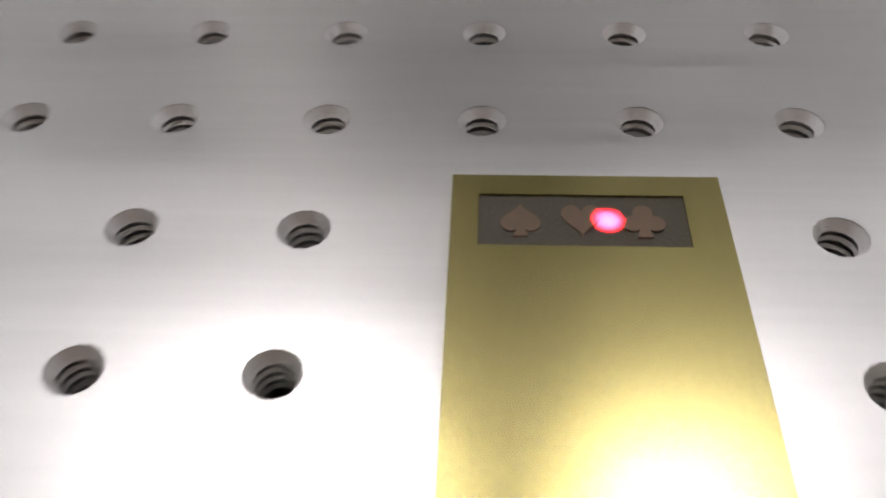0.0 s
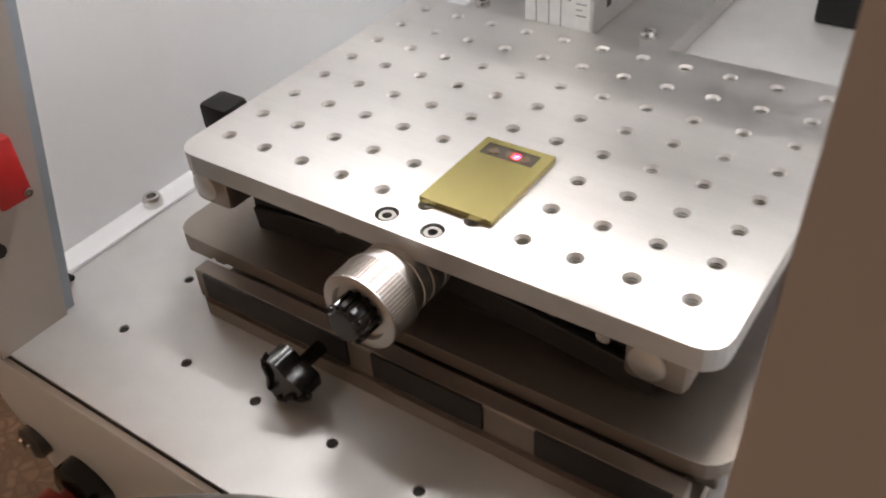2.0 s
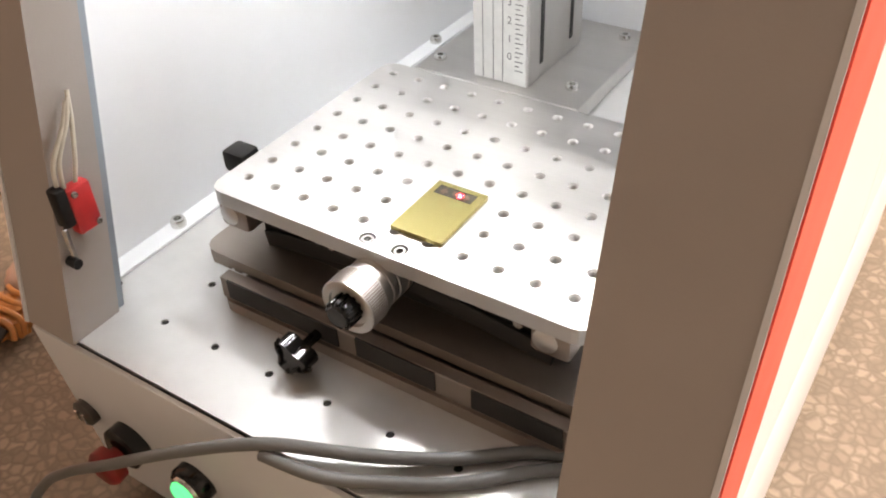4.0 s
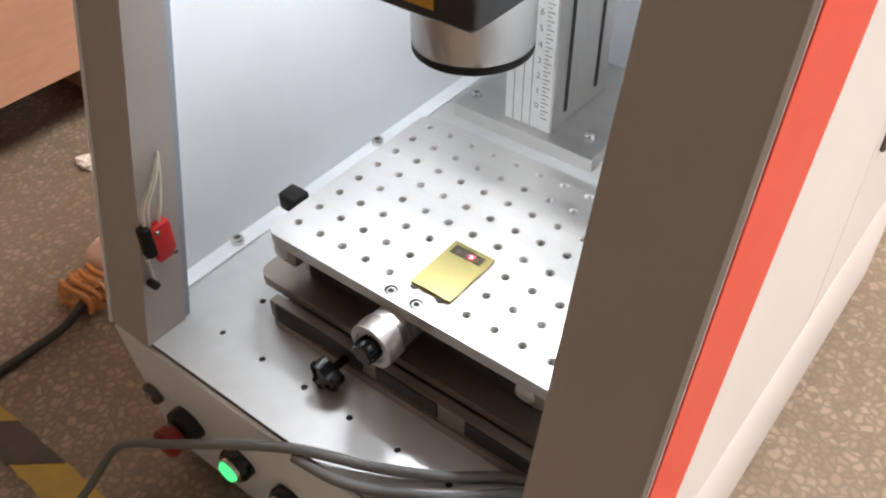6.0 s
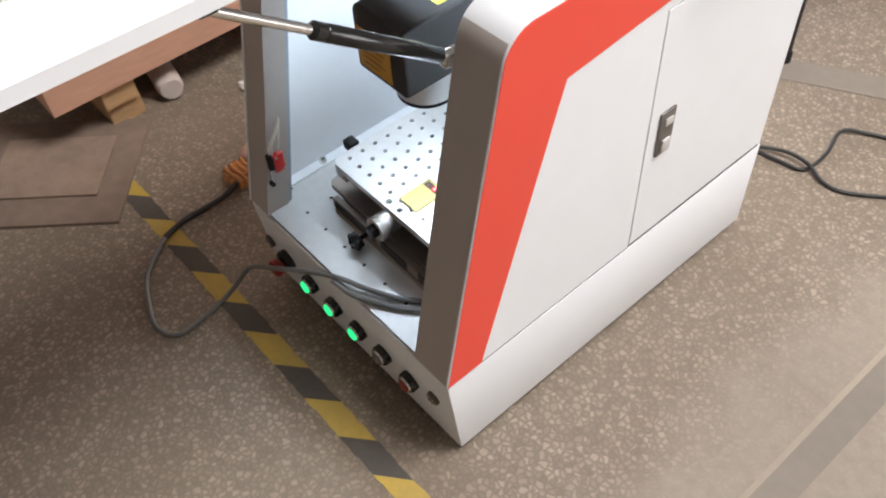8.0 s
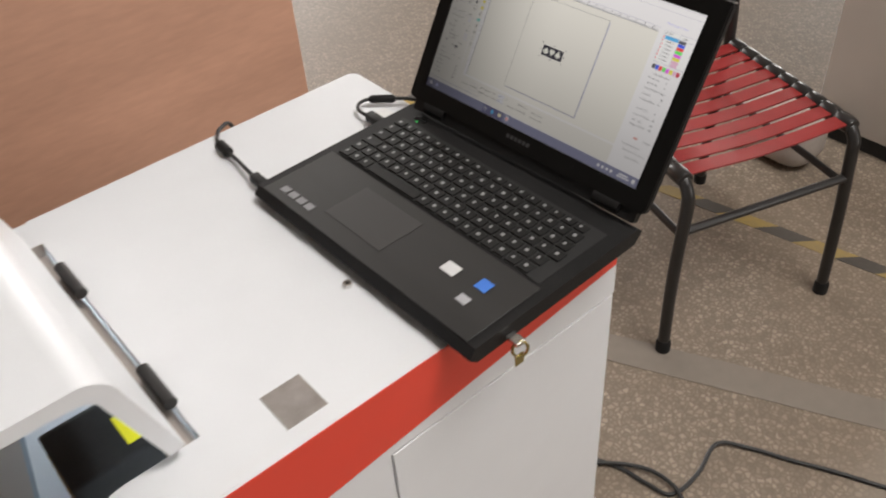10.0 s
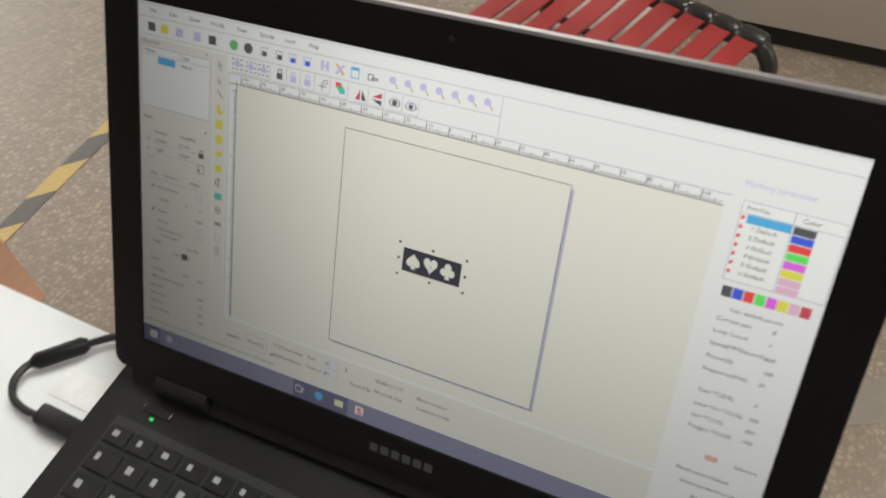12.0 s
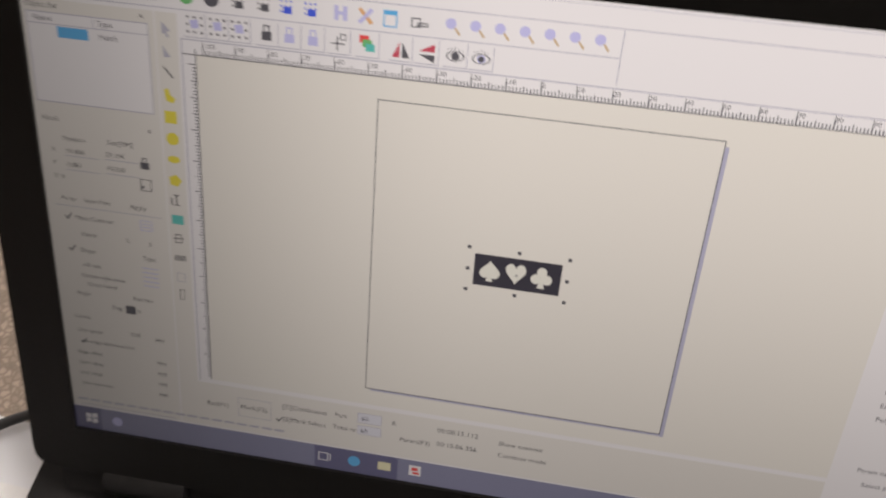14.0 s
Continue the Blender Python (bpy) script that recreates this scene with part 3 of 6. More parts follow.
ob = part("curled_flap", bm, TAPE_AMBER, card_sheet, "curled edge of the tape", 60)
ob.modifiers.new("thick", "SOLIDIFY").thickness = 0.0008
bm = boxed(wx0 - 0.03, wx0 + 0.012, wy1 - 0.015, wy1 + 0.006, LZ + 0.001, LZ + 0.009, 0.003)
for v in bm.verts:
    v.co += Vector(noise.noise_vector(v.co * 90)) * 0.004
part("tape_tail", bm, TAPE_AMBER, card_sheet, "crumpled tape end", 60)
# print on the card: a few red shapes
for k in range(5):
    part("print_block", boxed(wx0 + 0.028 + 0.024 * k, wx0 + 0.044 + 0.024 * k, -0.070, -0.052, LZ + 0.0022, LZ + 0.0026), KRAFT_INK, card_sheet)
part("print_line", boxed(wx0 + 0.03, wx0 + 0.11, -0.088, -0.080, LZ + 0.0022, LZ + 0.0026), KRAFT_INK, card_sheet)
for x0, x1, y0, y1 in ((wx1 - 0.028, wx1 - 0.0268, wy0 + 0.02, wy1 - 0.004), (wx0 + 0.024, wx0 + 0.0252, wy0 + 0.02, wy1 - 0.004), (wx0 + 0.006, wx1 - 0.006, -0.165, -0.1638)):
    part("print_rule", boxed(x0, x1, y0, y1, LZ + 0.0022, LZ + 0.0026), KRAFT_INK, card_sheet, "thin red printed line")
for rr in (0.022, 0.016):
    bm = bmesh.new()
    slab(bm, ring(wx0 + 0.05, -0.13, rr, 24), [ring(wx0 + 0.05, -0.13, rr - 0.003, 24)], lambda a, b, h: (a, b, LZ + 0.0022 + h), 0.0004)
    part("print_ring", bm, KRAFT_INK, card_sheet)
# faded yellow glue mark on the lid
bm = bmesh.new()
vs = [bm.verts.new((-0.34 + 0.092 * s + 0.004 * math.sin(9 * s), 0.093 + 0.012 * s + w * (0.008 + 0.002 * math.sin(7 * s + w)), LZ + 0.0004)) for s in [k / 12 for k in range(13)] for w in (-1, 1)]
for k in range(12):
    bm.faces.new((vs[2 * k], vs[2 * k + 1], vs[2 * k + 3], vs[2 * k + 2]))
part("yellow_mark", bm, mat("faded_yellow", (0.80, 0.73, 0.36), 0.6, second=(0.78, 0.75, 0.60), scale=120), lid, "faded yellow adhesive mark")

# the front part rises a little from the bend
pivot = Vector((0, 0.12, LZ)) - BASE[lid.name]
rise = Matrix.Translation(pivot) @ Matrix.Rotation(radians(-0.7), 4, "X") @ Matrix.Translation(-pivot)
for ob in list(lid.children_recursive):
    if not ob.name.startswith(("bend_panel", "hinge")):
        ob.data.transform(rise)

# gas spring that holds the lid
gs = thing("gas_spring", (-0.081, 0.105, 0.70), "black gas spring with a bright rod, holding the lid up", "gas spring")
p0, p1, p2 = Vector((-0.083, 0.107, 0.694)), Vector((-0.0855, -0.058, 0.813)), Vector((-0.087, -0.151, 0.880))
part("cylinder", lathe(bmesh.new(), p0.lerp(p1, 0.08), p1, ((0, 0.007), (0.02, 0.0095), (0.9, 0.0095), (0.905, 0.0088), (0.92, 0.0095), (0.98, 0.0095), (1, 0.006)), 18), GLOSSBLACK, gs, "black spring cylinder", 40)
part("rod", rod(bmesh.new(), p1, p2, 0.0052), STEEL, gs, "bright piston rod", 40)
bm = boxed(p0.x - 0.008, p0.x + 0.006, p0.y - 0.012, p0.y + 0.012, p0.z - 0.009, p0.z + 0.009, 0.003)
part("end_fitting", bm, STEEL, gs, "metal ball fitting", 40)
part("pin", rod(bmesh.new(), p0, p0 + Vector((0.012, 0, 0)), 0.004), STEEL, gs)
part("lid_fitting", boxed(p2.x - 0.008, p2.x + 0.01, p2.y - 0.01, p2.y + 0.01, p2.z - 0.002, p2.z + 0.011, 0.002), BLACKMETAL, gs, "lid end fitting")

# ---- inside the chamber: lift table ----
PX, PY, PITCH, PZ = -0.383, 0.1332, 0.0262, 0.3145
lift = thing("lift_table", (-0.25, 0.22, ZB), "aluminium scissor lift table with a drilled top plate", "lift table")
tx0, tx1, ty0, ty1 = -0.400, -0.099, 0.1085, 0.333
holes = [ring(PX + PITCH * i, PY + PITCH * j, 0.0041, 14) for i in range(11) for j in range(8)]
sx = (-0.2640, -0.2380)
holes += [ring(x, 0.1185, 0.0058, 14) for x in sx]
bm = bmesh.new()
slab(bm, round_rect(tx0, tx1, ty0, ty1, 0.012, 4), holes, lambda a, b, h: (a, b, PZ - 0.012 + h), 0.012)
part("top_plate", bm, ALU, lift, "drilled brushed aluminium top plate")
# dark sheet added below the plate to put shade into its holes
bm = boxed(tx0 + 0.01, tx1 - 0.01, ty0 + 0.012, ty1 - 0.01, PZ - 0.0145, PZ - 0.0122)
part("hole_shade_sheet", bm, mat("hole_shade", (0.03, 0.029, 0.028), 0.5, 0.5), lift, "dark sheet added for the shade in the drilled holes")
# bright threads in the drilled holes
bm = bmesh.new()
for i in range(11):
    for j in range(8):
        cx, cy = PX + PITCH * i, PY + PITCH * j
        lathe(bm, (cx, cy, PZ - 0.00015), (cx, cy, PZ - 0.0012), ((0, 0.00409), (1, 0.00335)), 14, caps=False)
        for k in range(4):
            z = PZ - 0.0012 - 0.0018 * k
            lathe(bm, (cx, cy, z), (cx, cy, z - 0.0012), ((0, 0.00335), (0.5, 0.00295), (1, 0.00335)), 12, caps=False)
th = part("thread", bm, mat("thread_metal", (0.78, 0.76, 0.74), 0.38, 0.6, vary=0.1, scale=80), lift, "cut threads in the holes", 60)
tagged(th, kind="stuff")
SCREW = mat("screw_steel", (0.34, 0.325, 0.31), 0.4, 0.9, vary=0.1, scale=200)
for x in sx:
    bm = lathe(bmesh.new(), (x, 0.1185, PZ - 0.006), (x, 0.1185, PZ - 0.0008), ((0, 0.0046), (0.85, 0.0046), (1, 0.0042), (1, 0.0024), (0.2, 0.0022)), 16)
    part("cap_screw", bm, SCREW, lift, "socket cap screw in the plate", 40)
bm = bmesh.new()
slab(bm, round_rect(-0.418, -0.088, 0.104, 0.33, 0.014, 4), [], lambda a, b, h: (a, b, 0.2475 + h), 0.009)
part("middle_plate", bm, ALU_SHADED, lift, "aluminium middle plate")
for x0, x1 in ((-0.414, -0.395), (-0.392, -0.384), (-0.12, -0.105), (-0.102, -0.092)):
    part("plate_tooth", boxed(x0, x1, 0.108, 0.135, 0.2395, 0.2475, 0.001), ALU_SHADED, lift, "milled edge block")
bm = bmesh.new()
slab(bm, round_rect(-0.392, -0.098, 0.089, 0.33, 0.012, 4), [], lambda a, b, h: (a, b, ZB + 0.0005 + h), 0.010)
part("bottom_plate", bm, ALU_SHADED, lift, "aluminium bottom plate")
part("bottom_rail", boxed(-0.390, -0.100, 0.0915, 0.102, ZB + 0.0105, 0.2472, 0.001), ALU_SHADED, lift, "rail on the bottom plate")
# dark sheets put the shade of the rail's slots and upper recess into colour
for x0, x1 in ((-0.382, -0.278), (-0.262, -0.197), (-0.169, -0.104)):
    part("slot_shade", boxed(x0, x1, 0.0903, 0.0925, ZB + 0.0135, 0.2470, 0.0), BLACKMETAL, lift, "dark sheet for the shade in a slot of the rail")
part("recess_shade", boxed(-0.378, -0.122, 0.135, 0.139, 0.2565, PZ - 0.0122), BLACKMETAL, lift, "dark sheet for the shade in the recess under the top plate")
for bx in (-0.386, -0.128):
    br = part("corner_bracket", boxed(bx - 0.012, bx + 0.016, 0.112, 0.135, 0.280, PZ - 0.0122, 0.004), ALU_SHADED, lift, "rounded aluminium bracket", 40)
    part("pivot_disc", lathe(bmesh.new(), (bx - 0.001, 0.1125, 0.2925), (bx - 0.001, 0.1105, 0.2925), ((0, 0.0085), (0.6, 0.0085), (1, 0.0075)), 18), ALU, br, "round pivot cap", 40)
for a, b in (((-0.375, 0.263), (-0.13, 0.299)), ((-0.375, 0.299), (-0.13, 0.263))):
    d = Vector((b[0] - a[0], 0, b[1] - a[1]))
    m = Matrix.Translation(((a[0] + b[0]) / 2, 0.129 + (0.004 if a[1] < b[1] else 0), (a[1] + b[1]) / 2)) @ Matrix.Rotation(-math.atan2(d.z, d.x), 4, "Y")
    part("scissor_arm", boxed(-d.length / 2, d.length / 2, -0.002, 0.002, -0.007, 0.007, 0.001, turn=m), BLACKMETAL, lift, "dark scissor arm")
for bx, bz in ((-0.205, 0.290), (-0.18, 0.287), (-0.155, 0.283), (-0.305, 0.286), (-0.28, 0.289)):
    part("arm_bolt", lathe(bmesh.new(), (bx, 0.128, bz), (bx, 0.1255, bz), ((0, 0.004), (1, 0.0035)), 12), STEEL, lift, "small bright bolt")
# big knurled knob with a black centre knob
kx, kz = -0.254, 0.2875
prof = [(0, 0.0185)]
for s in (0.18, 0.36, 0.50):
    prof += [(s, 0.0190), (s + 0.008, 0.0183), (s + 0.02, 0.0183), (s + 0.028, 0.0190)]
prof += [(0.62, 0.0192), (0.64, 0.0204), (0.99, 0.0205), (1, 0.0195), (1, 0.015), (0.95, 0.0145)]
bm = lathe(bmesh.new(), (kx, 0.132, kz), (kx, 0.079, kz), prof, 36)
part("hand_wheel", bm, ALU, lift, "turned aluminium height knob", 35)
bm = bmesh.new()
for k in range(72):
    a = 2 * math.pi * k / 72
    m = Matrix.Translation((kx, 0, kz)) @ Matrix.Rotation(a, 4, "Y")
    box(bm, 0.0203, 0.0209, 0.0805, 0.0960, -0.0005, 0.0005, turn=m)
tagged(part("knurling", bm, ALU_SHADED, lift, "knurled rim"), kind="stuff")
knob = part("centre_knob", lathe(bmesh.new(), (kx, 0.085, kz), (kx, 0.068, kz), ((0, 0.0098), (0.75, 0.0098), (1, 0.0078)), 20), GLOSSBLACK, lift, "glossy black ribbed centre knob", 35)
for k in range(12):
    m = Matrix.Translation((kx, 0, kz)) @ Matrix.Rotation(2 * math.pi * k / 12, 4, "Y")
    part("rib", boxed(0.0088, 0.0110, 0.070, 0.084, -0.0013, 0.0013, 0.0004, turn=m, seg=1), GLOSSBLACK, knob)
# star-shaped clamping knob at the bottom plate
skx, sky, skz = -0.2965, 0.069, 0.2345
bm = bmesh.new()
pts = [((0.0095 + 0.0065 * (0.5 + 0.5 * math.cos(3 * a))) * math.cos(a), (0.0095 + 0.0065 * (0.5 + 0.5 * math.cos(3 * a))) * math.sin(a)) for a in [2 * math.pi * k / 36 for k in range(36)]]
slab(bm, pts, [], lambda a, b, h: (skx + a, sky - 0.008 + h, skz + b), 0.013)
bmesh.ops.bevel(bm, geom=[e for e in bm.edges if len(e.link_faces) == 2 and e.calc_face_angle(0) > 1.0], offset=0.002, segments=2, affect="EDGES")
part("star_knob", bm, GLOSSBLACK, lift, "glossy black three-lobed clamping knob", 35)
part("clamp_stem", rod(bmesh.new(), (skx, sky, skz), (skx, 0.093, skz), 0.004), GLOSSBLACK, lift, "knob stem", 40)

# brass sample card under the laser
cx0, cx1, cy0, cy1, cz0, cz1 = -0.2562, -0.2165, 0.1338, 0.1944, PZ + 0.0002, PZ + 0.0034
card = thing("brass_card", (-0.2365, 0.163, cz0), "small brass plate engraved with three card suits", "brass plate")
pk = (-0.2522, -0.2222, 0.1798, 0.1902)
bm = bmesh.new()
zp = cz1 - 0.0006
us, vs_ = (cx0, pk[0], pk[1], cx1), (cy0, pk[2], pk[3], cy1)
top = [[bm.verts.new((a, b, cz1)) for b in vs_] for a in us]
low = {(i, j): bm.verts.new((us[i], vs_[j], zp)) for i in (1, 2) for j in (1, 2)}
under = [bm.verts.new((us[i], vs_[j], cz0)) for i, j in ((0, 0), (3, 0), (3, 3), (0, 3))]
for i in range(3):
    for j in range(3):
        if (i, j) != (1, 1):
            bm.faces.new((top[i][j], top[i + 1][j], top[i + 1][j + 1], top[i][j + 1]))
bm.faces.new((low[1, 1], low[2, 1], low[2, 2], low[1, 2]))
for (a, b), (c, d) in (((1, 1), (2, 1)), ((2, 1), (2, 2)), ((2, 2), (1, 2)), ((1, 2), (1, 1))):
    bm.faces.new((low[a, b], low[c, d], top[c][d], top[a][b]))
rim = [[top[i][0] for i in range(4)], top[3], [top[i][3] for i in (3, 2, 1, 0)], top[0][::-1]]
for k, edge_row in enumerate(rim):
    bm.faces.new((under[k], under[(k + 1) % 4], *edge_row[::-1]))
bm.faces.new(under[::-1])
part("plate", bm, BRASS, card, "polished brass plate")
part("engraved_field", boxed(pk[0] + 1e-5, pk[1] - 1e-5, pk[2] + 1e-5, pk[3] - 1e-5, cz1 - 0.00055, cz1 - 0.0004), BRASS_DARK, card, "sunk engraved rectangle")


def suit(kind, n=40):
    """Outline of a card suit about one unit high, as several closed shapes."""
    if kind == "heart":
        pts = [(16 * math.sin(t) ** 3 / 34, (13 * math.cos(t) - 5 * math.cos(2 * t) - 2 * math.cos(3 * t) - math.cos(4 * t)) / 30 + 0.07) for t in [2 * math.pi * k / n for k in range(n)]]
        return [pts]
    if kind == "spade":
        pts = [(16 * math.sin(t) ** 3 / 34, -(13 * math.cos(t) - 5 * math.cos(2 * t) - 2 * math.cos(3 * t) - math.cos(4 * t)) / 34 + 0.0) for t in [2 * math.pi * k / n for k in range(n)]]
        return [pts, [(-0.17, -0.5), (0.17, -0.5), (0.02, -0.1), (-0.02, -0.1)]]
    return [ring(0, 0.25, 0.23, 20), ring(-0.26, -0.08, 0.23, 20), ring(0.26, -0.08, 0.23, 20), [(-0.17, -0.5), (0.17, -0.5), (0.03, 0.1), (-0.03, 0.1)]]


for k, s in enumerate(("spade", "heart", "club")):
    bm = bmesh.new()
    for q, shape in enumerate(suit(s)):
        slab(bm, [(-0.2461 + 0.0088 * k + 0.0062 * a, 0.1850 + 0.0066 * b) for a, b in shape], [], lambda a, b, h: (a, b, cz1 - 0.00038 + 0.00001 * q + h), 0.0003)
    part("engraved_suit", bm, BRASS_COPPER, card, "coppery engraved " + s)

# laser column, arm, head and lens
col = thing("laser_column", (-0.37, 0.55, ZB), "aluminium column on a bolted base plate, with a printed scale", "column")
part("base_plate", boxed(-0.465, -0.274, 0.462, 0.655, ZB + 0.0006, ZB + 0.0185, 0.001), ALU, col, "thick aluminium base plate")
part("post", boxed(-0.401, -0.337, 0.4775, 0.60, ZB + 0.0186, 0.725, 0.0015), ALU, col, "upright aluminium profile")
# flat dark strips on the post carry the shade of its grooves
for sy in (0.505, 0.572):
    part("groove", boxed(-0.3372, -0.3364, sy - 0.0035, sy + 0.0035, ZB + 0.035, 0.72), BLACKMETAL, col, "dark strip for the shade in a groove of the profile")
part("scale_strip", boxed(-0.3995, -0.3395, 0.4766, 0.4776, ZB + 0.019, 0.715), mat("scale_white", (0.72, 0.72, 0.70), 0.45), col, "pale printed scale strip")
bm = bmesh.new()
for k in range(90):
    z = ZB + 0.035 + 0.005 * k
    if z > 0.70:
        break
    w = 0.009 if k % 2 == 0 else 0.005
    box(bm, -0.352, -0.352 + w, 0.4762, 0.4767, z - 0.0004, z + 0.0004)
for x in (-0.389, -0.377, -0.366):
    box(bm, x - 0.0003, x + 0.0003, 0.4762, 0.4767, ZB + 0.02, 0.71)
tagged(part("scale_marks", bm, mat("scale_ink", (0.12, 0.12, 0.12), 0.6), col, "fine scale marks"), kind="stuff")
for k in range(8):
    cu = bpy.data.curves.new("numeral", "FONT")
    cu.body, cu.size = str(k), 0.011
    tmp = bpy.data.objects.new("numeral", cu)
    me = tmp.to_mesh()
    bm = bmesh.new()
    vs = [bm.verts.new((-0.361 + v.co.x, 0.4762, ZB + 0.046 + 0.019 * k + v.co.y)) for v in me.vertices]
    for f in me.polygons:
        bm.faces.new([vs[i] for i in f.vertices])
    tmp.to_mesh_clear()
    bpy.data.objects.remove(tmp), bpy.data.curves.remove(cu)
    part("scale_numeral", bm, bpy.data.materials["scale_ink"], col)
for x, y in ((-0.452, 0.492), (-0.298, 0.499), (-0.298, 0.63)):
    socket_bolt("base_bolt", col, x, y, ZB + 0.0186, 0.0068, h=0.005)
part("carriage", boxed(-0.336, -0.30, 0.485, 0.595, 0.575, 0.70, 0.002), BLACKMETAL, col, "dark carriage block")
part("rear_handwheel", lathe(bmesh.new(), (-0.235, 0.60, 0.40), (-0.235, 0.575, 0.40), ((0, 0.030), (0.2, 0.036), (0.8, 0.036), (1, 0.030)), 28), BLACKPLASTIC, col, "black handwheel behind the column", 40)
part("handwheel_axle", rod(bmesh.new(), (-0.235, 0.595, 0.40), (-0.235, 0.66, 0.40), 0.008), STEEL, col, "", 40)
part("cable_block", boxed(-0.20, -0.16, 0.62, 0.66, ZB + 0.001, ZB + 0.07, 0.003), BLACKPLASTIC, col, "black connector block")

head = thing("laser_scanner", (-0.233, 0.175, 0.511), "black laser scanner with amber and yellow labels and a lens", "laser scanner")
shell = [(-0.285, 0.569), (-0.282, 0.566), (-0.186, 0.566), (-0.183, 0.569)]
shell += [(-0.188 + 0.005 * math.cos(t), 0.663 + 0.005 * math.sin(t)) for t in [math.pi / 2 * k / 4 for k in range(5)]]
shell += [(-0.269 + 0.016 * math.cos(t), 0.652 + 0.016 * math.sin(t)) for t in [math.pi / 2 + math.pi / 2 * k / 7 for k in range(8)]]
bm = bmesh.new()
mid = (-0.234, 0.617)
loops = [[bm.verts.new((mid[0] + (a - mid[0]) * s, y, mid[1] + (b - mid[1]) * s)) for a, b in shell] for y, s in ((0.116, 0.955), (0.1168, 0.976), (0.1185, 0.992), (0.122, 1.0), (0.236, 1.0), (0.238, 0.97))]
for la, lb in zip(loops, loops[1:]):
    for k in range(len(la)):
        bm.faces.new((la[k], la[(k + 1) % len(la)], lb[(k + 1) % len(la)], lb[k]))
bm.faces.new(loops[0]), bm.faces.new(loops[-1][::-1])
part("housing", bm, BLACKMETAL, head, "black housing with rounded shoulders", 35)
part("amber_label", boxed(-0.279, -0.212, 0.1152, 0.1162, 0.574, 0.634), LABEL_AMBER, head, "amber warning label")
for k, (w0, w1) in enumerate(((-0.262, -0.22), (-0.268, -0.225), (-0.268, -0.23), (-0.268, -0.222), (-0.268, -0.236))):
    part("label_line", boxed(w0, w1, 0.1148, 0.1154, 0.618 - 0.009 * k, 0.6198 - 0.009 * k), LABEL_INK, head)
part("yellow_label", boxed(-0.243, -0.197, 0.186, 0.214, 0.6678, 0.6686), LABEL_YELLOW, head, "bright yellow label")
part("arm_bracket", boxed(-0.235, -0.19, 0.238, 0.30, 0.61, 0.672, 0.004), mat("bracket_grey", (0.6, 0.62, 0.63), 0.4, 0.5), head, "pale grey bracket", 40)
part("beam_tube", boxed(-0.272, -0.196, 0.30, 0.60, 0.585, 0.655, 0.004), BLACKMETAL, head, "dark beam tube")
part("tube_mount", boxed(-0.30, -0.272, 0.49, 0.59, 0.585, 0.66, 0.002), ALU_SHADED, head, "mounting block")
bm = lathe(bmesh.new(), (-0.238, 0.19, 0.566), (-0.238, 0.19, 0.5135), ((0, 0.032), (0.15, 0.0425), (0.92, 0.0425), (0.94, 0.0418), (1, 0.0418), (1, 0.033), (0.85, 0.030)), 48)
part("lens_barrel", bm, ALU, head, "satin aluminium lens barrel", 35)
bm = lathe(bmesh.new(), (-0.238, 0.19, 0.5165), (-0.238, 0.19, 0.511), ((0, 0.0424), (1, 0.0424), (1, 0.034), (0, 0.034)), 48, caps=False)
part("front_ring", bm, BLACKPLASTIC, head, "black lens rim", 35)
part("lens_glass", lathe(bmesh.new(), (-0.238, 0.19, 0.5215), (-0.238, 0.19, 0.5185), ((0, 0.031), (1, 0.029)), 32), CLEAR_GLASS, head, "dark coated lens glass")

# microswitch with wires on the left pillar
sw = thing("microswitch", (-0.456, 0.03, 0.30), "red and black microswitch with pale wires on the pillar's inner side", "switch")
part("red_body", boxed(-0.4575, -0.4475, 0.032, 0.051, 0.303, 0.340, 0.002), SWITCH_RED, sw, "red switch body", 40)
part("black_body", boxed(-0.4575, -0.446, 0.023, 0.0318, 0.314, 0.344, 0.002), BLACKPLASTIC, sw, "black switch block", 40)
for y, z in ((0.036, 0.336), (0.047, 0.308)):
    socket_bolt("screw", sw, -0.4465, y, z, 0.0025, axis=(1, 0, 0), h=0.002)
part("lever", boxed(-0.452, -0.449, 0.021, 0.025, 0.288, 0.3145, 0.001), STEEL, sw, "bent metal lever")
part("roller", rod(bmesh.new(), (-0.455, 0.021, 0.286), (-0.446, 0.021, 0.286), 0.004, 12), BLACKPLASTIC, sw, "black roller", 40)
for k, pts in enumerate((((-0.453, 0.030, 0.3435), (-0.450, 0.032, 0.362), (-0.450, 0.047, 0.382), (-0.452, 0.056, 0.396)),
                         ((-0.452, 0.034, 0.341), (-0.449, 0.036, 0.362), (-0.449, 0.050, 0.384), (-0.452, 0.058, 0.398)),
                         ((-0.453, 0.044, 0.340), (-0.448, 0.047, 0.360), (-0.449, 0.054, 0.384), (-0.453, 0.060, 0.402)))):
    part("wire", hose(bmesh.new(), pts, 0.0016, 8), WIRE, sw, "pale thin wire", 60)
clip = thing("red_plunger", (-0.48, 0.062, ZB), "small dark plunger with a red tip on the tray", "plunger")
part("stem", rod(bmesh.new(), (-0.4815, 0.066, 0.2195), (-0.475, 0.054, 0.236), 0.0022, 10), BLACKPLASTIC, clip)
part("tip", rod(bmesh.new(), (-0.484, 0.062, 0.2178), (-0.4775, 0.0585, 0.2225), 0.0028, 10), SWITCH_RED, clip, "red tip")
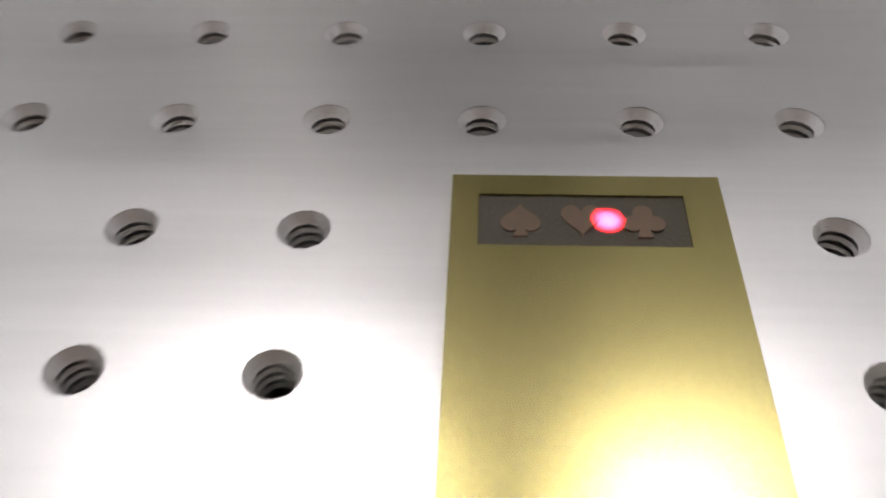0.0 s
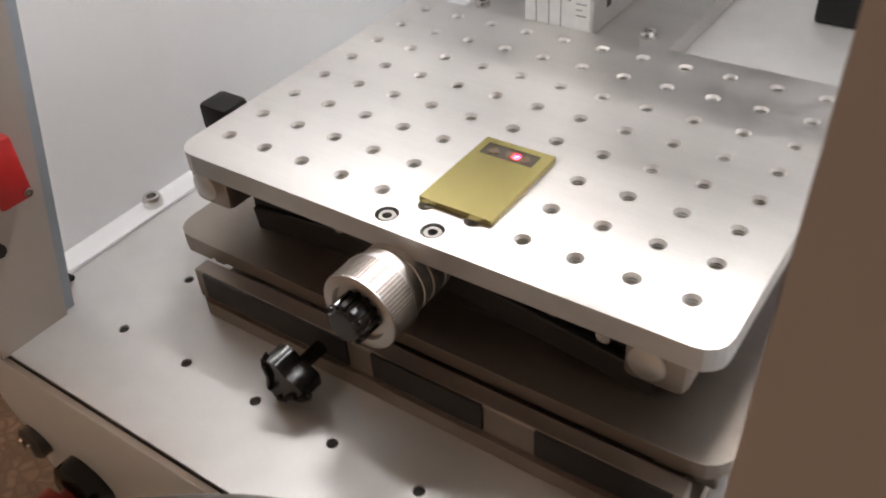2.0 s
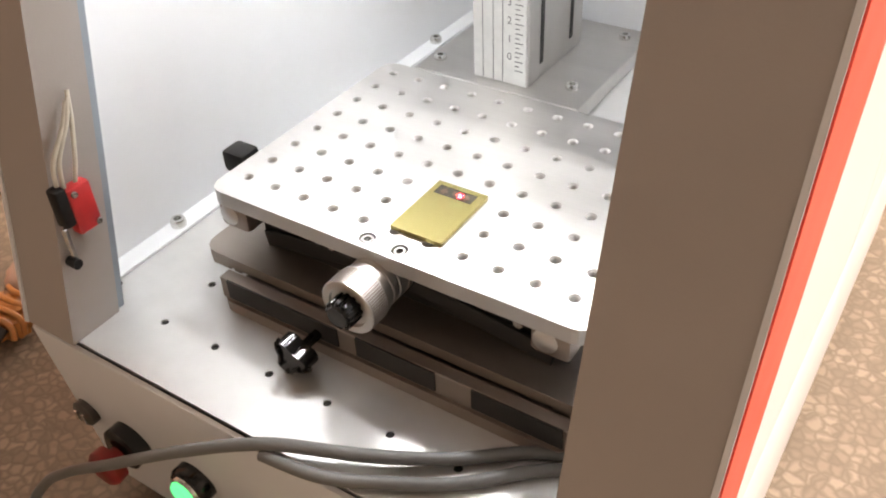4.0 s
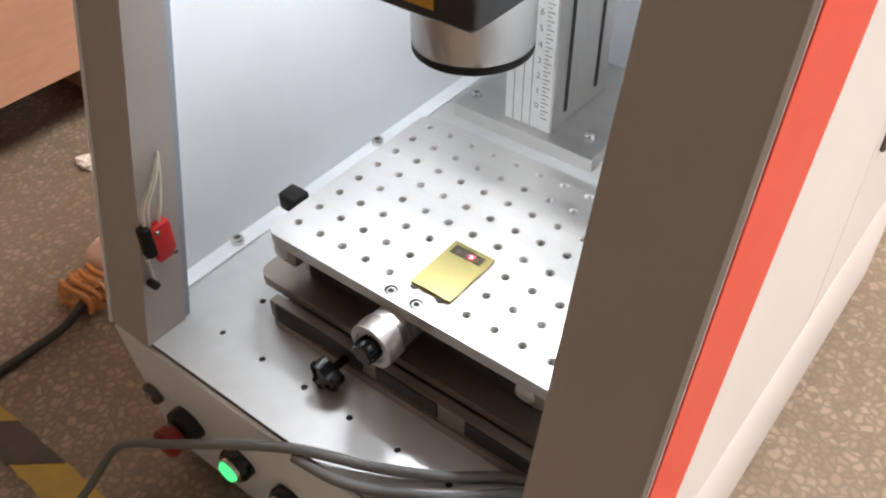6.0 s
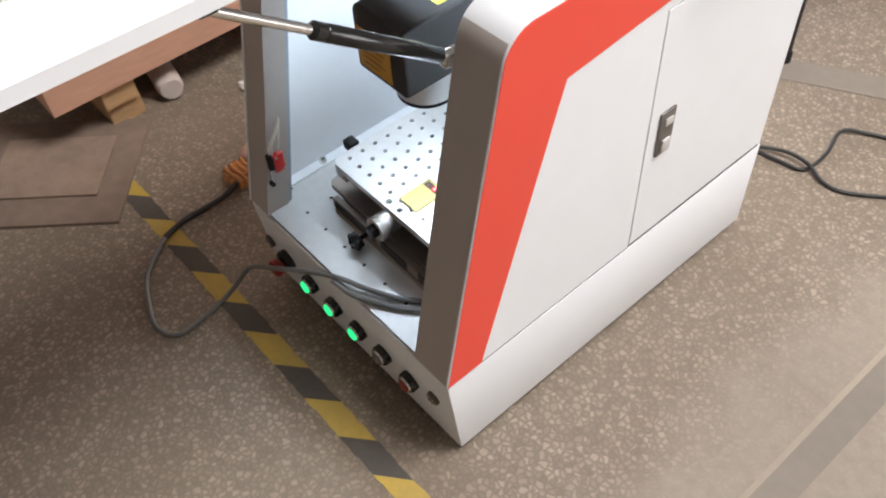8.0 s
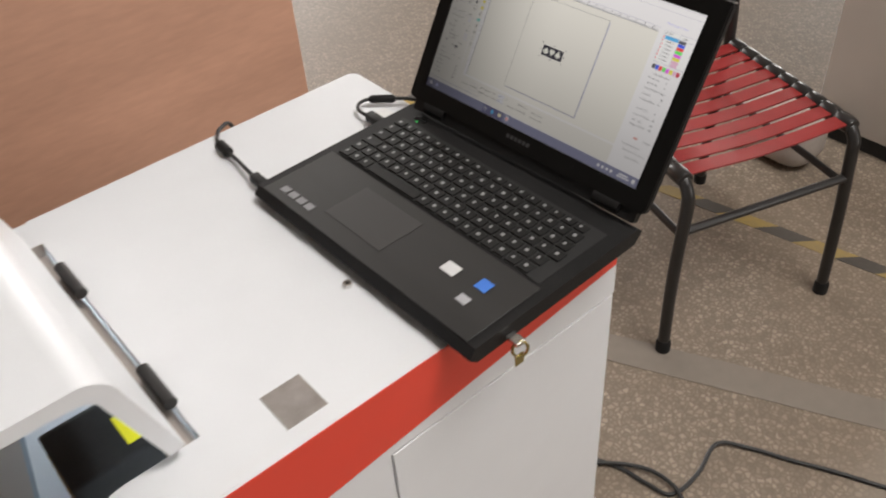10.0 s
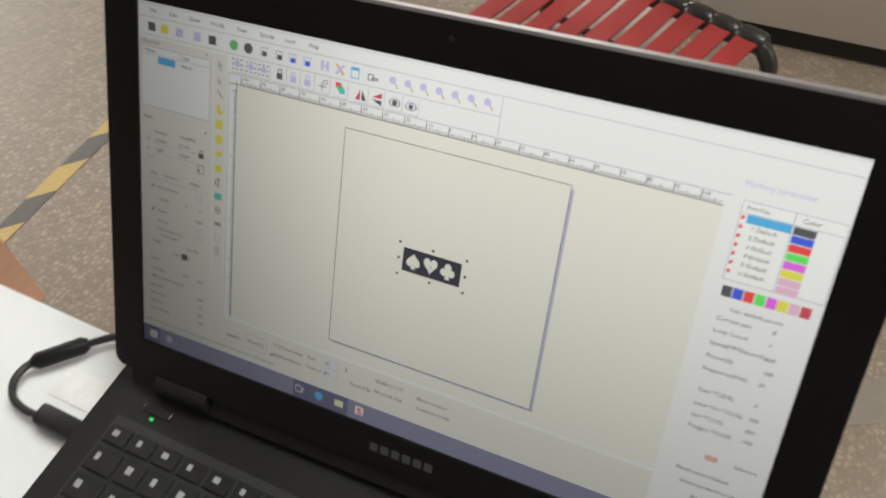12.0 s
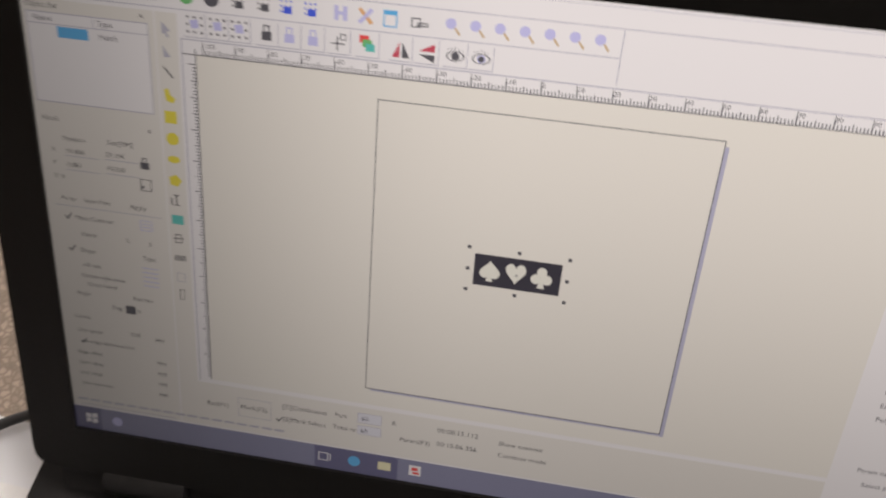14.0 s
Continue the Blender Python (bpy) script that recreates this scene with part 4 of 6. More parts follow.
part("stop_block", boxed(-0.4300, -0.4080, 0.152, 0.172, 0.294, 0.3125, 0.003), BLACKPLASTIC, lift, "black plastic stop block", 40)

# ---- grey cable over the front ----
cable = thing("machine_cable", (-0.52, -0.1, 0.0), "grey and black cable hanging over the cabinet's front onto the floor", "cable")
part("grey_run", hose(bmesh.new(), ((-0.085, 0.10, 0.224), (-0.122, 0.084, 0.2225), (-0.162, 0.053, 0.224), (-0.209, 0.026, 0.2265), (-0.27, 0.002, 0.224), (-0.34, -0.016, 0.190),
     (-0.42, -0.030, 0.137), (-0.475, -0.036, 0.098), (-0.515, -0.045, 0.060), (-0.530, -0.085, 0.014), (-0.520, -0.150, 0.006), (-0.520, -0.205, 0.005), (-0.56, -0.226, 0.005),
     (-0.61, -0.214, 0.005), (-0.685, -0.178, 0.005), (-0.745, -0.105, 0.006)), 0.0045, 10), RUBBER_GREY, cable, "grey rubber cable", 60)
part("black_run", hose(bmesh.new(), ((-0.745, -0.105, 0.006), (-0.758, -0.055, 0.007), (-0.757, -0.01, 0.008), (-0.748, 0.04, 0.018), (-0.752, 0.075, 0.03)), 0.0056, 10), RUBBER_BLACK, cable, "black sleeve of the cable", 60)
part("second_run", hose(bmesh.new(), ((-0.08, 0.092, 0.2225), (-0.112, 0.074, 0.2225), (-0.150, 0.040, 0.2225), (-0.194, 0.014, 0.2235), (-0.225, 0.0, 0.2245), (-0.27, -0.002, 0.2175)), 0.0043, 10), RUBBER_GREY, cable, "second grey strand", 60)

# orange wrapped bundle on the floor
wrap = thing("orange_bundle", (-0.775, 0.092, 0.0), "crumpled orange plastic bundle on the floor", "bundle")
bm = bmesh.new()
bmesh.ops.create_icosphere(bm, subdivisions=4, radius=1.0)
for v in bm.verts:
    n = noise.noise(v.co * 2.4) * 0.3 + abs(noise.noise(v.co * 5.0)) * 0.2
    v.co = Vector((-0.775 + v.co.x * 0.031 * (1 + n), 0.095 + v.co.y * 0.030 * (1 + n), max(0.0, 0.022 + v.co.z * 0.022 * (1 + n))))
part("wrap", bm, ORANGE, wrap, "", 30)
for k in range(4):
    a = 0.6 * k
    part("fold", hose(bmesh.new(), [(-0.775 + 0.034 * math.cos(t), 0.076 + 0.013 * k + 0.004 * math.sin(3 * t), 0.018 + 0.028 * math.sin(t)) for t in [math.pi * j / 8 for j in range(9)]], 0.0035, 8), ORANGE, wrap, "folded rib of plastic", 60)
bm = bmesh.new()
bmesh.ops.create_icosphere(bm, subdivisions=3, radius=1.0)
for v in bm.verts:
    v.co = Vector((-0.805, 0.15, 0.027)) + Vector((v.co.x * 0.024, v.co.y * 0.03, v.co.z * 0.0265)) * (1 + 0.18 * noise.noise(v.co * 2.5))
single("foam_scrap", bm, PINK_FELT, "pale pinkish foam scrap on the floor", "scrap", smooth=60)
bm = bmesh.new()
bmesh.ops.create_icosphere(bm, subdivisions=3, radius=1.0)
for v in bm.verts:
    v.co = Vector((-1.03, 0.27, 0.008)) + Vector((v.co.x * 0.018, v.co.y * 0.012, v.co.z * 0.008)) * (1 + 0.7 * noise.noise(v.co * 3.5))
single("paper_scrap", bm, mat("paper_scrap", (0.75, 0.70, 0.66), 0.8), "small crumpled white paper scrap on the floor", "scrap", smooth=30)

# ---- hazard tape on the floor ----
tape = thing("floor_tape", (-0.4, -0.09, 0.0), "worn yellow and black hazard tape stuck on the floor", "floor tape")
for k in range(9):
    x = -0.926 + 0.191 * k
    for off, ln, m, nm in ((0.0, 0.098, YELLOW, "yellow_stripe"), (0.098, 0.093, TAPE_BLACK, "black_stripe")):
        bm = bmesh.new()
        n = 8
        low = [(x + off - 0.095 + ln * i / n, -0.1115 + random.uniform(-0.0015, 0.0015)) for i in range(n + 1)]
        high = [(x + off - 0.045 + ln * i / n, -0.0695 + random.uniform(-0.0015, 0.0015)) for i in range(n + 1)]
        slab(bm, low + high[::-1], [], lambda a, b, h: (a, b, 0.0003 + h), 0.0007)
        part(nm, bm, m, tape)
back_tape = thing("back_floor_tape", (-1.4, 1.6, 0.0), "worn yellow and black hazard tape on the floor behind the machine", "floor tape")
for k in range(10):
    y = 0.80 + 0.191 * k
    for off, ln, m, nm in ((0.0, 0.098, YELLOW, "yellow_stripe"), (0.098, 0.093, TAPE_BLACK, "black_stripe")):
        bm = bmesh.new()
        slab(bm, [(-1.43, y + off), (-1.385, y + off + 0.045), (-1.385, y + off + 0.045 + ln), (-1.43, y + off + ln)], [], lambda a, b, h: (a, b, 0.0003 + h), 0.0007)
        part(nm, bm, m, back_tape)
DULL_YELLOW = mat("dirty_yellow_tape", (0.36, 0.25, 0.06), 0.65, vary=0.3, scale=20, second=(0.20, 0.15, 0.08))
cross_tape = thing("cross_floor_tape", (0.2, 1.78, 0.0), "worn yellow and black hazard tape on the floor by the chair", "floor tape")
for k in range(10):
    x = -0.62 + 0.191 * k
    for off, ln, m, nm in ((0.0, 0.098, DULL_YELLOW, "yellow_stripe"), (0.098, 0.093, TAPE_BLACK, "black_stripe")):
        bm = bmesh.new()
        slab(bm, [(x + off, 1.755), (x + off + ln, 1.755), (x + off + 0.04 + ln, 1.795), (x + off + 0.04, 1.795)], [], lambda a, b, h: (a, b + 0.18 * a, 0.0003 + h), 0.0007)
        part(nm, bm, m, cross_tape)

# ---- plywood crate on blocks, boards on the floor ----
crate = thing("plywood_crate", (-1.6, 0.42, 0.095), "large reddish plywood crate standing on wooden blocks", "crate")
part("side_sheet", boxed(-1.118, -1.10, -0.133, 0.972, 0.111, 0.93, 0.001), PLY, crate, "plywood side sheet")
part("top_sheet", boxed(-2.1, -1.10, -0.133, 0.972, 0.931, 0.949, 0.001), PLY, crate, "plywood top sheet")
part("end_sheet", boxed(-2.1, -1.1185, -0.133, -0.115, 0.111, 0.93, 0.001), PLY, crate, "plywood end sheet")
part("far_end_sheet", boxed(-2.1, -1.1185, 0.954, 0.972, 0.111, 0.93, 0.001), PLY, crate, "plywood end sheet")
part("far_side_sheet", boxed(-2.119, -2.1005, -0.133, 0.972, 0.111, 0.93, 0.001), PLY, crate, "plywood side sheet")
part("floor_sheet", boxed(-2.1, -1.1185, -0.114, 0.953, 0.111, 0.129, 0.001), PLY, crate, "plywood floor sheet")
for k, (y0, y1, z0, z1) in enumerate(((-0.02, 0.06, 0.0, 0.055), (-0.025, 0.055, 0.0555, 0.1105), (0.80, 0.88, 0.0, 0.1105), (0.40, 0.48, 0.0, 0.1105))):
    single("wood_block", boxed(-1.36, -1.125 + 0.012 * (k % 2), y0, y1, z0, z1, 0.002), WOOD, "rough wooden block under the crate", "block", "blocks under the crate")
bm = lathe(bmesh.new(), (-1.32, 0.165, 0.031), (-1.11, 0.130, 0.031), ((0, 0.0305), (0.93, 0.0305), (1, 0.025)), 24)
for v in bm.verts:
    v.co += Vector(noise.noise_vector(v.co * 22)) * 0.006 * (1 if v.co.z > 0.01 else 0.2)
single("foam_roll", bm, FOAM, "pale rolled packing foam under the crate", "foam roll", smooth=40)
u, w = Vector((0.759, -0.651, 0)), Vector((-0.645, -0.764, 0))
c0 = Vector((-0.849, -0.154, 0))


def board(name, a0, a1, b0, b1, z0, z1, material, label):
    bm = bmesh.new()
    slab(bm, [(a0, b0), (a1, b0), (a1, b1), (a0, b1)], [], lambda a, b, h: c0 + u * a + w * b + Vector((0, 0, z0 + h)), z1 - z0)
    return single(name, bm, material, label, "board", "boards on the floor")


board("dirty_board", -0.316, 0.0, 0.0, 0.55, 0.0005, 0.008, DARKBOARD, "dirty dark board lying on the floor")
board("dirty_board", -0.255, -0.075, 0.06, 0.30, 0.0085, 0.014, mat("brown_board", (0.28, 0.20, 0.15), 0.7, vary=0.25, scale=14), "smaller brown board on top of the dark board")

# ---- floor leads behind the machine ----
lead = thing("floor_lead", (0.0, 0.95, 0.0), "black mains lead curling over the floor", "cable")
part("lead_one", hose(bmesh.new(), ((-0.22, 0.80, 0.004), (-0.16, 0.89, 0.004), (-0.10, 0.925, 0.004), (-0.04, 0.936, 0.004), (0.005, 0.951, 0.004), (0.01, 1.02, 0.004), (-0.004, 1.095, 0.012), (0.04, 1.135, 0.006), (0.11, 1.17, 0.004),
     (0.215, 1.222, 0.004), (0.40, 1.29, 0.004), (0.8, 1.35, 0.004), (1.4, 1.5, 0.004)), 0.0042, 8), RUBBER_BLACK, lead, "", 60)
part("lead_two", hose(bmesh.new(), ((-0.20, 0.80, 0.011), (-0.13, 0.90, 0.011), (-0.06, 0.955, 0.012), (0.0, 0.962, 0.013), (0.05, 0.945, 0.006), (0.10, 0.955, 0.004), (0.19, 1.025, 0.004), (0.285, 1.105, 0.004), (0.42, 1.15, 0.004), (0.9, 1.2, 0.004), (1.5, 1.25, 0.004)), 0.0042, 8), RUBBER_BLACK, lead, "", 60)
JOINT = mat("dirty_joint", (0.23, 0.196, 0.16), 0.75, vary=0.2, scale=14, second=(0.165, 0.14, 0.115))
single("floor_groove", boxed(0.355, 0.405, -5, 8, 0.0002, 0.0008), JOINT, "dirty grey joint in the concrete floor", "joint", kind="structure")
single("floor_groove_edge", boxed(0.345, 0.354, -5, 8, 0.0002, 0.0010), mat("pale_joint_edge", (0.36, 0.30, 0.235), 0.75, vary=0.25, scale=20, second=(0.24, 0.195, 0.15)), "pale mortar line along the floor joint", "joint", kind="structure")
bm = bmesh.new()
slab(bm, [(-1.6, 0.455), (2.6, 2.575), (2.6, 2.66), (-1.6, 0.54)], [], lambda a, b, h: (a, b, 0.0003 + h), 0.0008)
single("floor_groove_cross", bm, JOINT, "dirty grey cross joint in the concrete floor", "joint", kind="structure")

# ---- laptop ----
lap = thing("laptop", (-0.15, 0.59, ZT), "open black laptop standing on the cabinet, showing drawing software", "laptop")
YAW = radians(1.3)
O = Vector((-0.341, 0.455, 0))
bu, bv = Vector((math.cos(YAW), math.sin(YAW), 0)), Vector((-math.sin(YAW), math.cos(YAW), 0))


def on_base(a, b, z):
    return O + bu * a + bv * b + Vector((0, 0, z))


BM4 = Matrix((( bu.x, bv.x, 0, O.x), (bu.y, bv.y, 0, O.y), (0, 0, 1, 0), (0, 0, 0, 1)))
z0, z1 = ZT + 0.004, 0.7885
bm = bmesh.new()
prof = [(0, 0.009), (0.008, z1 - z0 - 0.001), (0.255, z1 - z0), (0.262, 0.015), (0.25, 0.002), (0.01, 0.0)]
slab(bm, [(b, z0 + h) for b, h in prof], [], lambda b, z, h: on_base(h, b, z), 0.382)
chassis = part("chassis", bm, BLACKPLASTIC, lap, "black laptop base", 30)
for a, b in ((0.03, 0.03), (0.352, 0.03), (0.03, 0.23), (0.352, 0.23)):
    p = on_base(a, b, ZT)
    part("rubber_foot", lathe(bmesh.new(), p, p + Vector((0, 0, 0.006)), ((0, 0.007), (1, 0.008)), 12), BLACKPLASTIC, lap)
bm = bmesh.new()
box(bm, 0.012, 0.370, 0.008, 0.112, z1 - 0.0005, z1 + 0.0006, 0.0005, turn=BM4)
part("palm_rest", bm, mat("brushed_black", (0.020, 0.019, 0.018), 0.46, 0.0, vary=0.15, scale=40, stretch=(0.2, 6, 1)), lap, "brushed black palm rest")
bm = bmesh.new()
box(bm, 0.105, 0.205, 0.032, 0.095, z1 + 0.0004, z1 + 0.0011, 0.0004, turn=BM4)
part("touchpad", bm, mat("touchpad_grey", (0.035, 0.033, 0.032), 0.42, vary=0.05), lap, "smooth touchpad")
well = part("keyboard", boxed(0.018, 0.364, 0.116, 0.224, z1 - 0.0005, z1 + 0.0003, turn=BM4), mat("key_well", (0.012, 0.012, 0.012), 0.6), lap, "black keyboard")
KEYCAP = mat("keycap", (0.014, 0.0138, 0.0135), 0.45, vary=0.2, scale=60)
KEYCAP.node_tree.nodes["Principled BSDF"].inputs["Specular IOR Level"].default_value = 0.25
LEGEND = mat("key_print", (0.30, 0.30, 0.30), 0.5)
kw, kd = 0.0182, 0.0178
legends = bmesh.new()
for r, row in enumerate(((5, 1), (5, 1), (5, 1), (5, 1), (5, 1), (5, 1))):
    x = 0.020
    shift = (0, 0, 0.003, 0.005, 0.008, 0)[5 - r] if r else 0
    n = 0
    while x < 0.360:
        wk = kw - 0.0025
        if r == 0 and 3 <= n <= 3:
            wk = kw * 5 - 0.0025
        elif n == 0:
            wk = kw * (1.0, 1.0, 1.25, 1.35, 1.6, 1.1)[(6 - r) % 6] - 0.0025
        if x + wk > 0.363:
            break
        b0 = 0.1175 + kd * r
        dep = kd - 0.0025 if r < 5 else kd - 0.006
        bm = boxed(x, x + wk, b0, b0 + dep, z1 + 0.0003, z1 + 0.0024, 0.0006, turn=BM4, seg=1)
        part("key", bm, KEYCAP, well)
        if wk < 0.05:
            box(legends, x + 0.0045, x + 0.0075 + 0.0012 * ((n + r) % 2), b0 + dep * 0.42, b0 + dep * 0.72, z1 + 0.00245, z1 + 0.0025, turn=BM4)
        x += wk + 0.0025
        n += 1
tagged(part("key_print", legends, LEGEND, lap, "pale key legends"), kind="stuff")
part("power_button", boxed(0.030, 0.050, 0.232, 0.238, z1, z1 + 0.0012, 0.0004, turn=BM4), GLOSSBLACK, lap)
part("power_lamp", boxed(0.0385, 0.0405, 0.2285, 0.2300, z1, z1 + 0.0013, turn=BM4), mat("tiny_green_lamp", (0.02, 0.3, 0.05), 0.4, emit=(0.05, 1, 0.2), power=0.6), lap, "tiny green lamp")
for a, b, wd, dp, c, nm in ((0.272, 0.060, 0.020, 0.016, (0.6, 0.6, 0.6), "white sticker"), (0.318, 0.066, 0.016, 0.016, (0.05, 0.18, 0.6), "blue sticker"), (0.318, 0.040, 0.014, 0.011, (0.4, 0.4, 0.42), "grey sticker")):
    part("sticker", boxed(a, a + wd, b, b + dp, z1 + 0.0006, z1 + 0.0012, turn=BM4), mat("sticker_" + nm[:4], c, 0.4), lap, nm)
for k in range(4):
    part("printed_mark", boxed(0.030 + 0.016 * k, 0.042 + 0.016 * k, 0.020, 0.030, z1 + 0.0006, z1 + 0.0010, turn=BM4), mat("faint_print", (0.25, 0.25, 0.26), 0.4), lap)

# display: a tilted frame with its own flat coordinates in millimetres, x right and y down from the lit corner
SY, SL = radians(2.6), radians(30.1)
SU = Vector((math.cos(SY), math.sin(SY), 0))
SN = Vector((math.sin(SY) * math.cos(SL), -math.cos(SY) * math.cos(SL), math.sin(SL)))
SV = -SU.cross(SN).normalized()
if SV.z > 0:
    SV = -SV
SC = Vector((-0.1455, 0.771, 0.9123))


def on_screen(x, y, h=0.0):
    return SC + SU * ((x - 179.0) * 0.000985) + SV * ((y - 99.4) * 0.00098) + SN * (h * 0.001)


def screen_plate(bm, x0, x1, y0, y1, h0, h1, hole=None, r=4.0):
    return slab(bm, round_rect(x0, x1, y0, y1, r, 4), [hole] if hole else [], lambda a, b, h: on_screen(a, b, h0 + h), h1 - h0)


scr = part("display_back", screen_plate(bmesh.new(), -20, 364, -17, 222, -8, -1.2, r=8), BLACKPLASTIC, lap, "black display shell")
part("bezel", screen_plate(bmesh.new(), -19, 363, -16, 221, -1.2, 1.6, [(1.5, 4), (342.5, 4), (342.5, 199), (1.5, 199)], r=7), mat("bezel_black", (0.006, 0.0055, 0.005), 0.5, vary=0.15, scale=80, bump=0.1), lap, "matt black display bezel")
bpy.data.materials["bezel_black"].node_tree.nodes["Principled BSDF"].inputs["Specular IOR Level"].default_value = 0.16
part("edge_trim", screen_plate(bmesh.new(), -20.5, 364.5, -17.6, -15.4, -7, 1.2, r=1), mat("lid_trim", (0.42, 0.41, 0.42), 0.3, 0.7), lap, "silver top edge of the display")
for a in (30, 314):
    p0_, p1_ = on_screen(a - 18, 226, -4), on_screen(a + 18, 226, -4)
    part("hinge", rod(bmesh.new(), p0_, p1_, 0.008), BLACKPLASTIC, lap, "black hinge", 40)
part("hinge_cover", screen_plate(bmesh.new(), -10, 354, 216, 236, -12, -2, r=3), BLACKPLASTIC, lap, "black hinge cover", 40)
part("camera_dot", screen_plate(bmesh.new(), 170.5, 173.5, -9.5, -6.5, 1.6, 1.9, r=1.4), GLOSSBLACK, lap)
for k in range(6):
    part("badge_bar", screen_plate(bmesh.new(), 154 + 6.4 * k, 158.6 + 6.4 * k, 207.5, 212.5, 1.6, 1.8, r=1), mat("badge_grey", (0.07, 0.07, 0.072), 0.4, 0.3), lap)

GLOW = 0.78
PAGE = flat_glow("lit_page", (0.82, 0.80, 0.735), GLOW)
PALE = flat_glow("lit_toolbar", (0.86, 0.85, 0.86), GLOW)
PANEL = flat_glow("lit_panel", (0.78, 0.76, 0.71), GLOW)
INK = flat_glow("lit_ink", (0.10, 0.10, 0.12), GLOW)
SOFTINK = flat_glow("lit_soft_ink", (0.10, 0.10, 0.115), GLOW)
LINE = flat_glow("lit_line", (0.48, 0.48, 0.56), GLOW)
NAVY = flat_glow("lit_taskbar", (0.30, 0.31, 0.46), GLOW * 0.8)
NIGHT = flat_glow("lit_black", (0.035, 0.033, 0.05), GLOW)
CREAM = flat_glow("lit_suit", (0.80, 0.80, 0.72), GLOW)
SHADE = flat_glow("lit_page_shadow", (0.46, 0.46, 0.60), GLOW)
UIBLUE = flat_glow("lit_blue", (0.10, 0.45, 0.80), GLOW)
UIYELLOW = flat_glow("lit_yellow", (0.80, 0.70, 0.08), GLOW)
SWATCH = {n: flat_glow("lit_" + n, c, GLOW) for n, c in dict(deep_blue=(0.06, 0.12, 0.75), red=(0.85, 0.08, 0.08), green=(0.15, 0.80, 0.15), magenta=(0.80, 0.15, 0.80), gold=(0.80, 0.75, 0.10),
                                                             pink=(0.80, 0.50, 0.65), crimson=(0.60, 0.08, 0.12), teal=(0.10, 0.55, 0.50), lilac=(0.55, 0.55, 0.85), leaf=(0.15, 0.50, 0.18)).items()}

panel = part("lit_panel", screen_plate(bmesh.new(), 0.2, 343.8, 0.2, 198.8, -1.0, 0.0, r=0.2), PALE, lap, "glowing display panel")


def ui(name, rects, material, layer, label=""):
    bm = bmesh.new()
    for x0, y0, x1, y1 in rects:
        bm.faces.new([bm.verts.new(on_screen(a, b, 0.06 * layer)) for a, b in ((x0, y0), (x1, y0), (x1, y1), (x0, y1))])
    ob = part(name, bm, material, panel, label)
    return tagged(ob, kind="stuff") if len(rects) > 1 else ob


def ui_shape(name, shapes, material, layer, label=""):
    bm = bmesh.new()
    for s in shapes:
        bm.faces.new([bm.verts.new(on_screen(a, b, 0.06 * layer)) for a, b in s])
    return part(name, bm, material, panel, label)


def ui_frame(x0, y0, x1, y1, w=0.4):
    return [(x0, y0, x1, y0 + w), (x0, y1 - w, x1, y1), (x0, y0, x0 + w, y1), (x1 - w, y0, x1, y1)]


def ui_text(name, lines, material, layer, label=""):
    """Words in the built-in face; lines: (text, left x, middle y, letter height)."""
    bm = bmesh.new()
    for text, x, y, size in lines:
        cu = bpy.data.curves.new("words", "FONT")
        cu.body, cu.size = text, size * 1.35
        cu.resolution_u = 2
        ob = bpy.data.objects.new("words", cu)
        me = ob.to_mesh()
        vs = [bm.verts.new(on_screen(x + v.co.x, y + size * 0.48 - v.co.y, 0.06 * layer)) for v in me.vertices]
        for f in me.polygons:
            try:
                bm.faces.new([vs[i] for i in f.vertices])
            except ValueError:
                pass
        ob.to_mesh_clear()
        bpy.data.objects.remove(ob)
        bpy.data.curves.remove(cu)
    return tagged(part(name, bm, material, panel, label), kind="stuff")


# large areas
ui("side_panel", [(1, 22, 48, 187)], PANEL, 1, "grey-green property panel")
ui("tool_column", [(48.5, 22, 56, 187)], PANEL, 1, "tool column")
ui("canvas", [(62, 35, 296, 164)], PAGE, 2, "pale drawing canvas")
ui("lower_panel", [(56, 166, 296, 187)], PANEL, 1, "lower control panel")
ui("right_panel", [(299, 19, 343.5, 187)], PALE, 1, "marking parameter panel")
ui("taskbar", [(0.3, 187.6, 343.7, 198.7)], NAVY, 2, "blue-grey taskbar")
ui("task_dark", [(0.3, 187.6, 13, 198.7), (104, 187.6, 138, 198.7)], flat_glow("lit_task_dark", (0.13, 0.13, 0.24), GLOW), 3)
# page and drawing
SQ = (123.5, 42.3, 234.5, 156.5)
ui("page_outline", ui_frame(*SQ, 0.32), INK, 4, "thin page outline")
ui("page_shadow", [(SQ[2], SQ[1] + 2, SQ[2] + 1.3, SQ[3] + 1), (SQ[0] + 2, SQ[3], SQ[2], SQ[3] + 0.8)], SHADE, 3, "violet page shadow")
gx0, gx1, gy0, gy1 = 160.2, 190.4, 92.9, 105.1
ui("drawn_rectangle", [(gx0, gy0, gx1, gy1)], NIGHT, 4, "black drawn rectangle")
for k, s in enumerate(("spade", "heart", "club")):
    ui_shape("drawn_suit", [[(gx0 + 5.6 + 9.0 * k + 7.6 * a, (gy0 + gy1) / 2 - 8.4 * b) for a, b in sh] for sh in suit(s)], CREAM, 5, "pale " + s + " shape")
hs_ = []
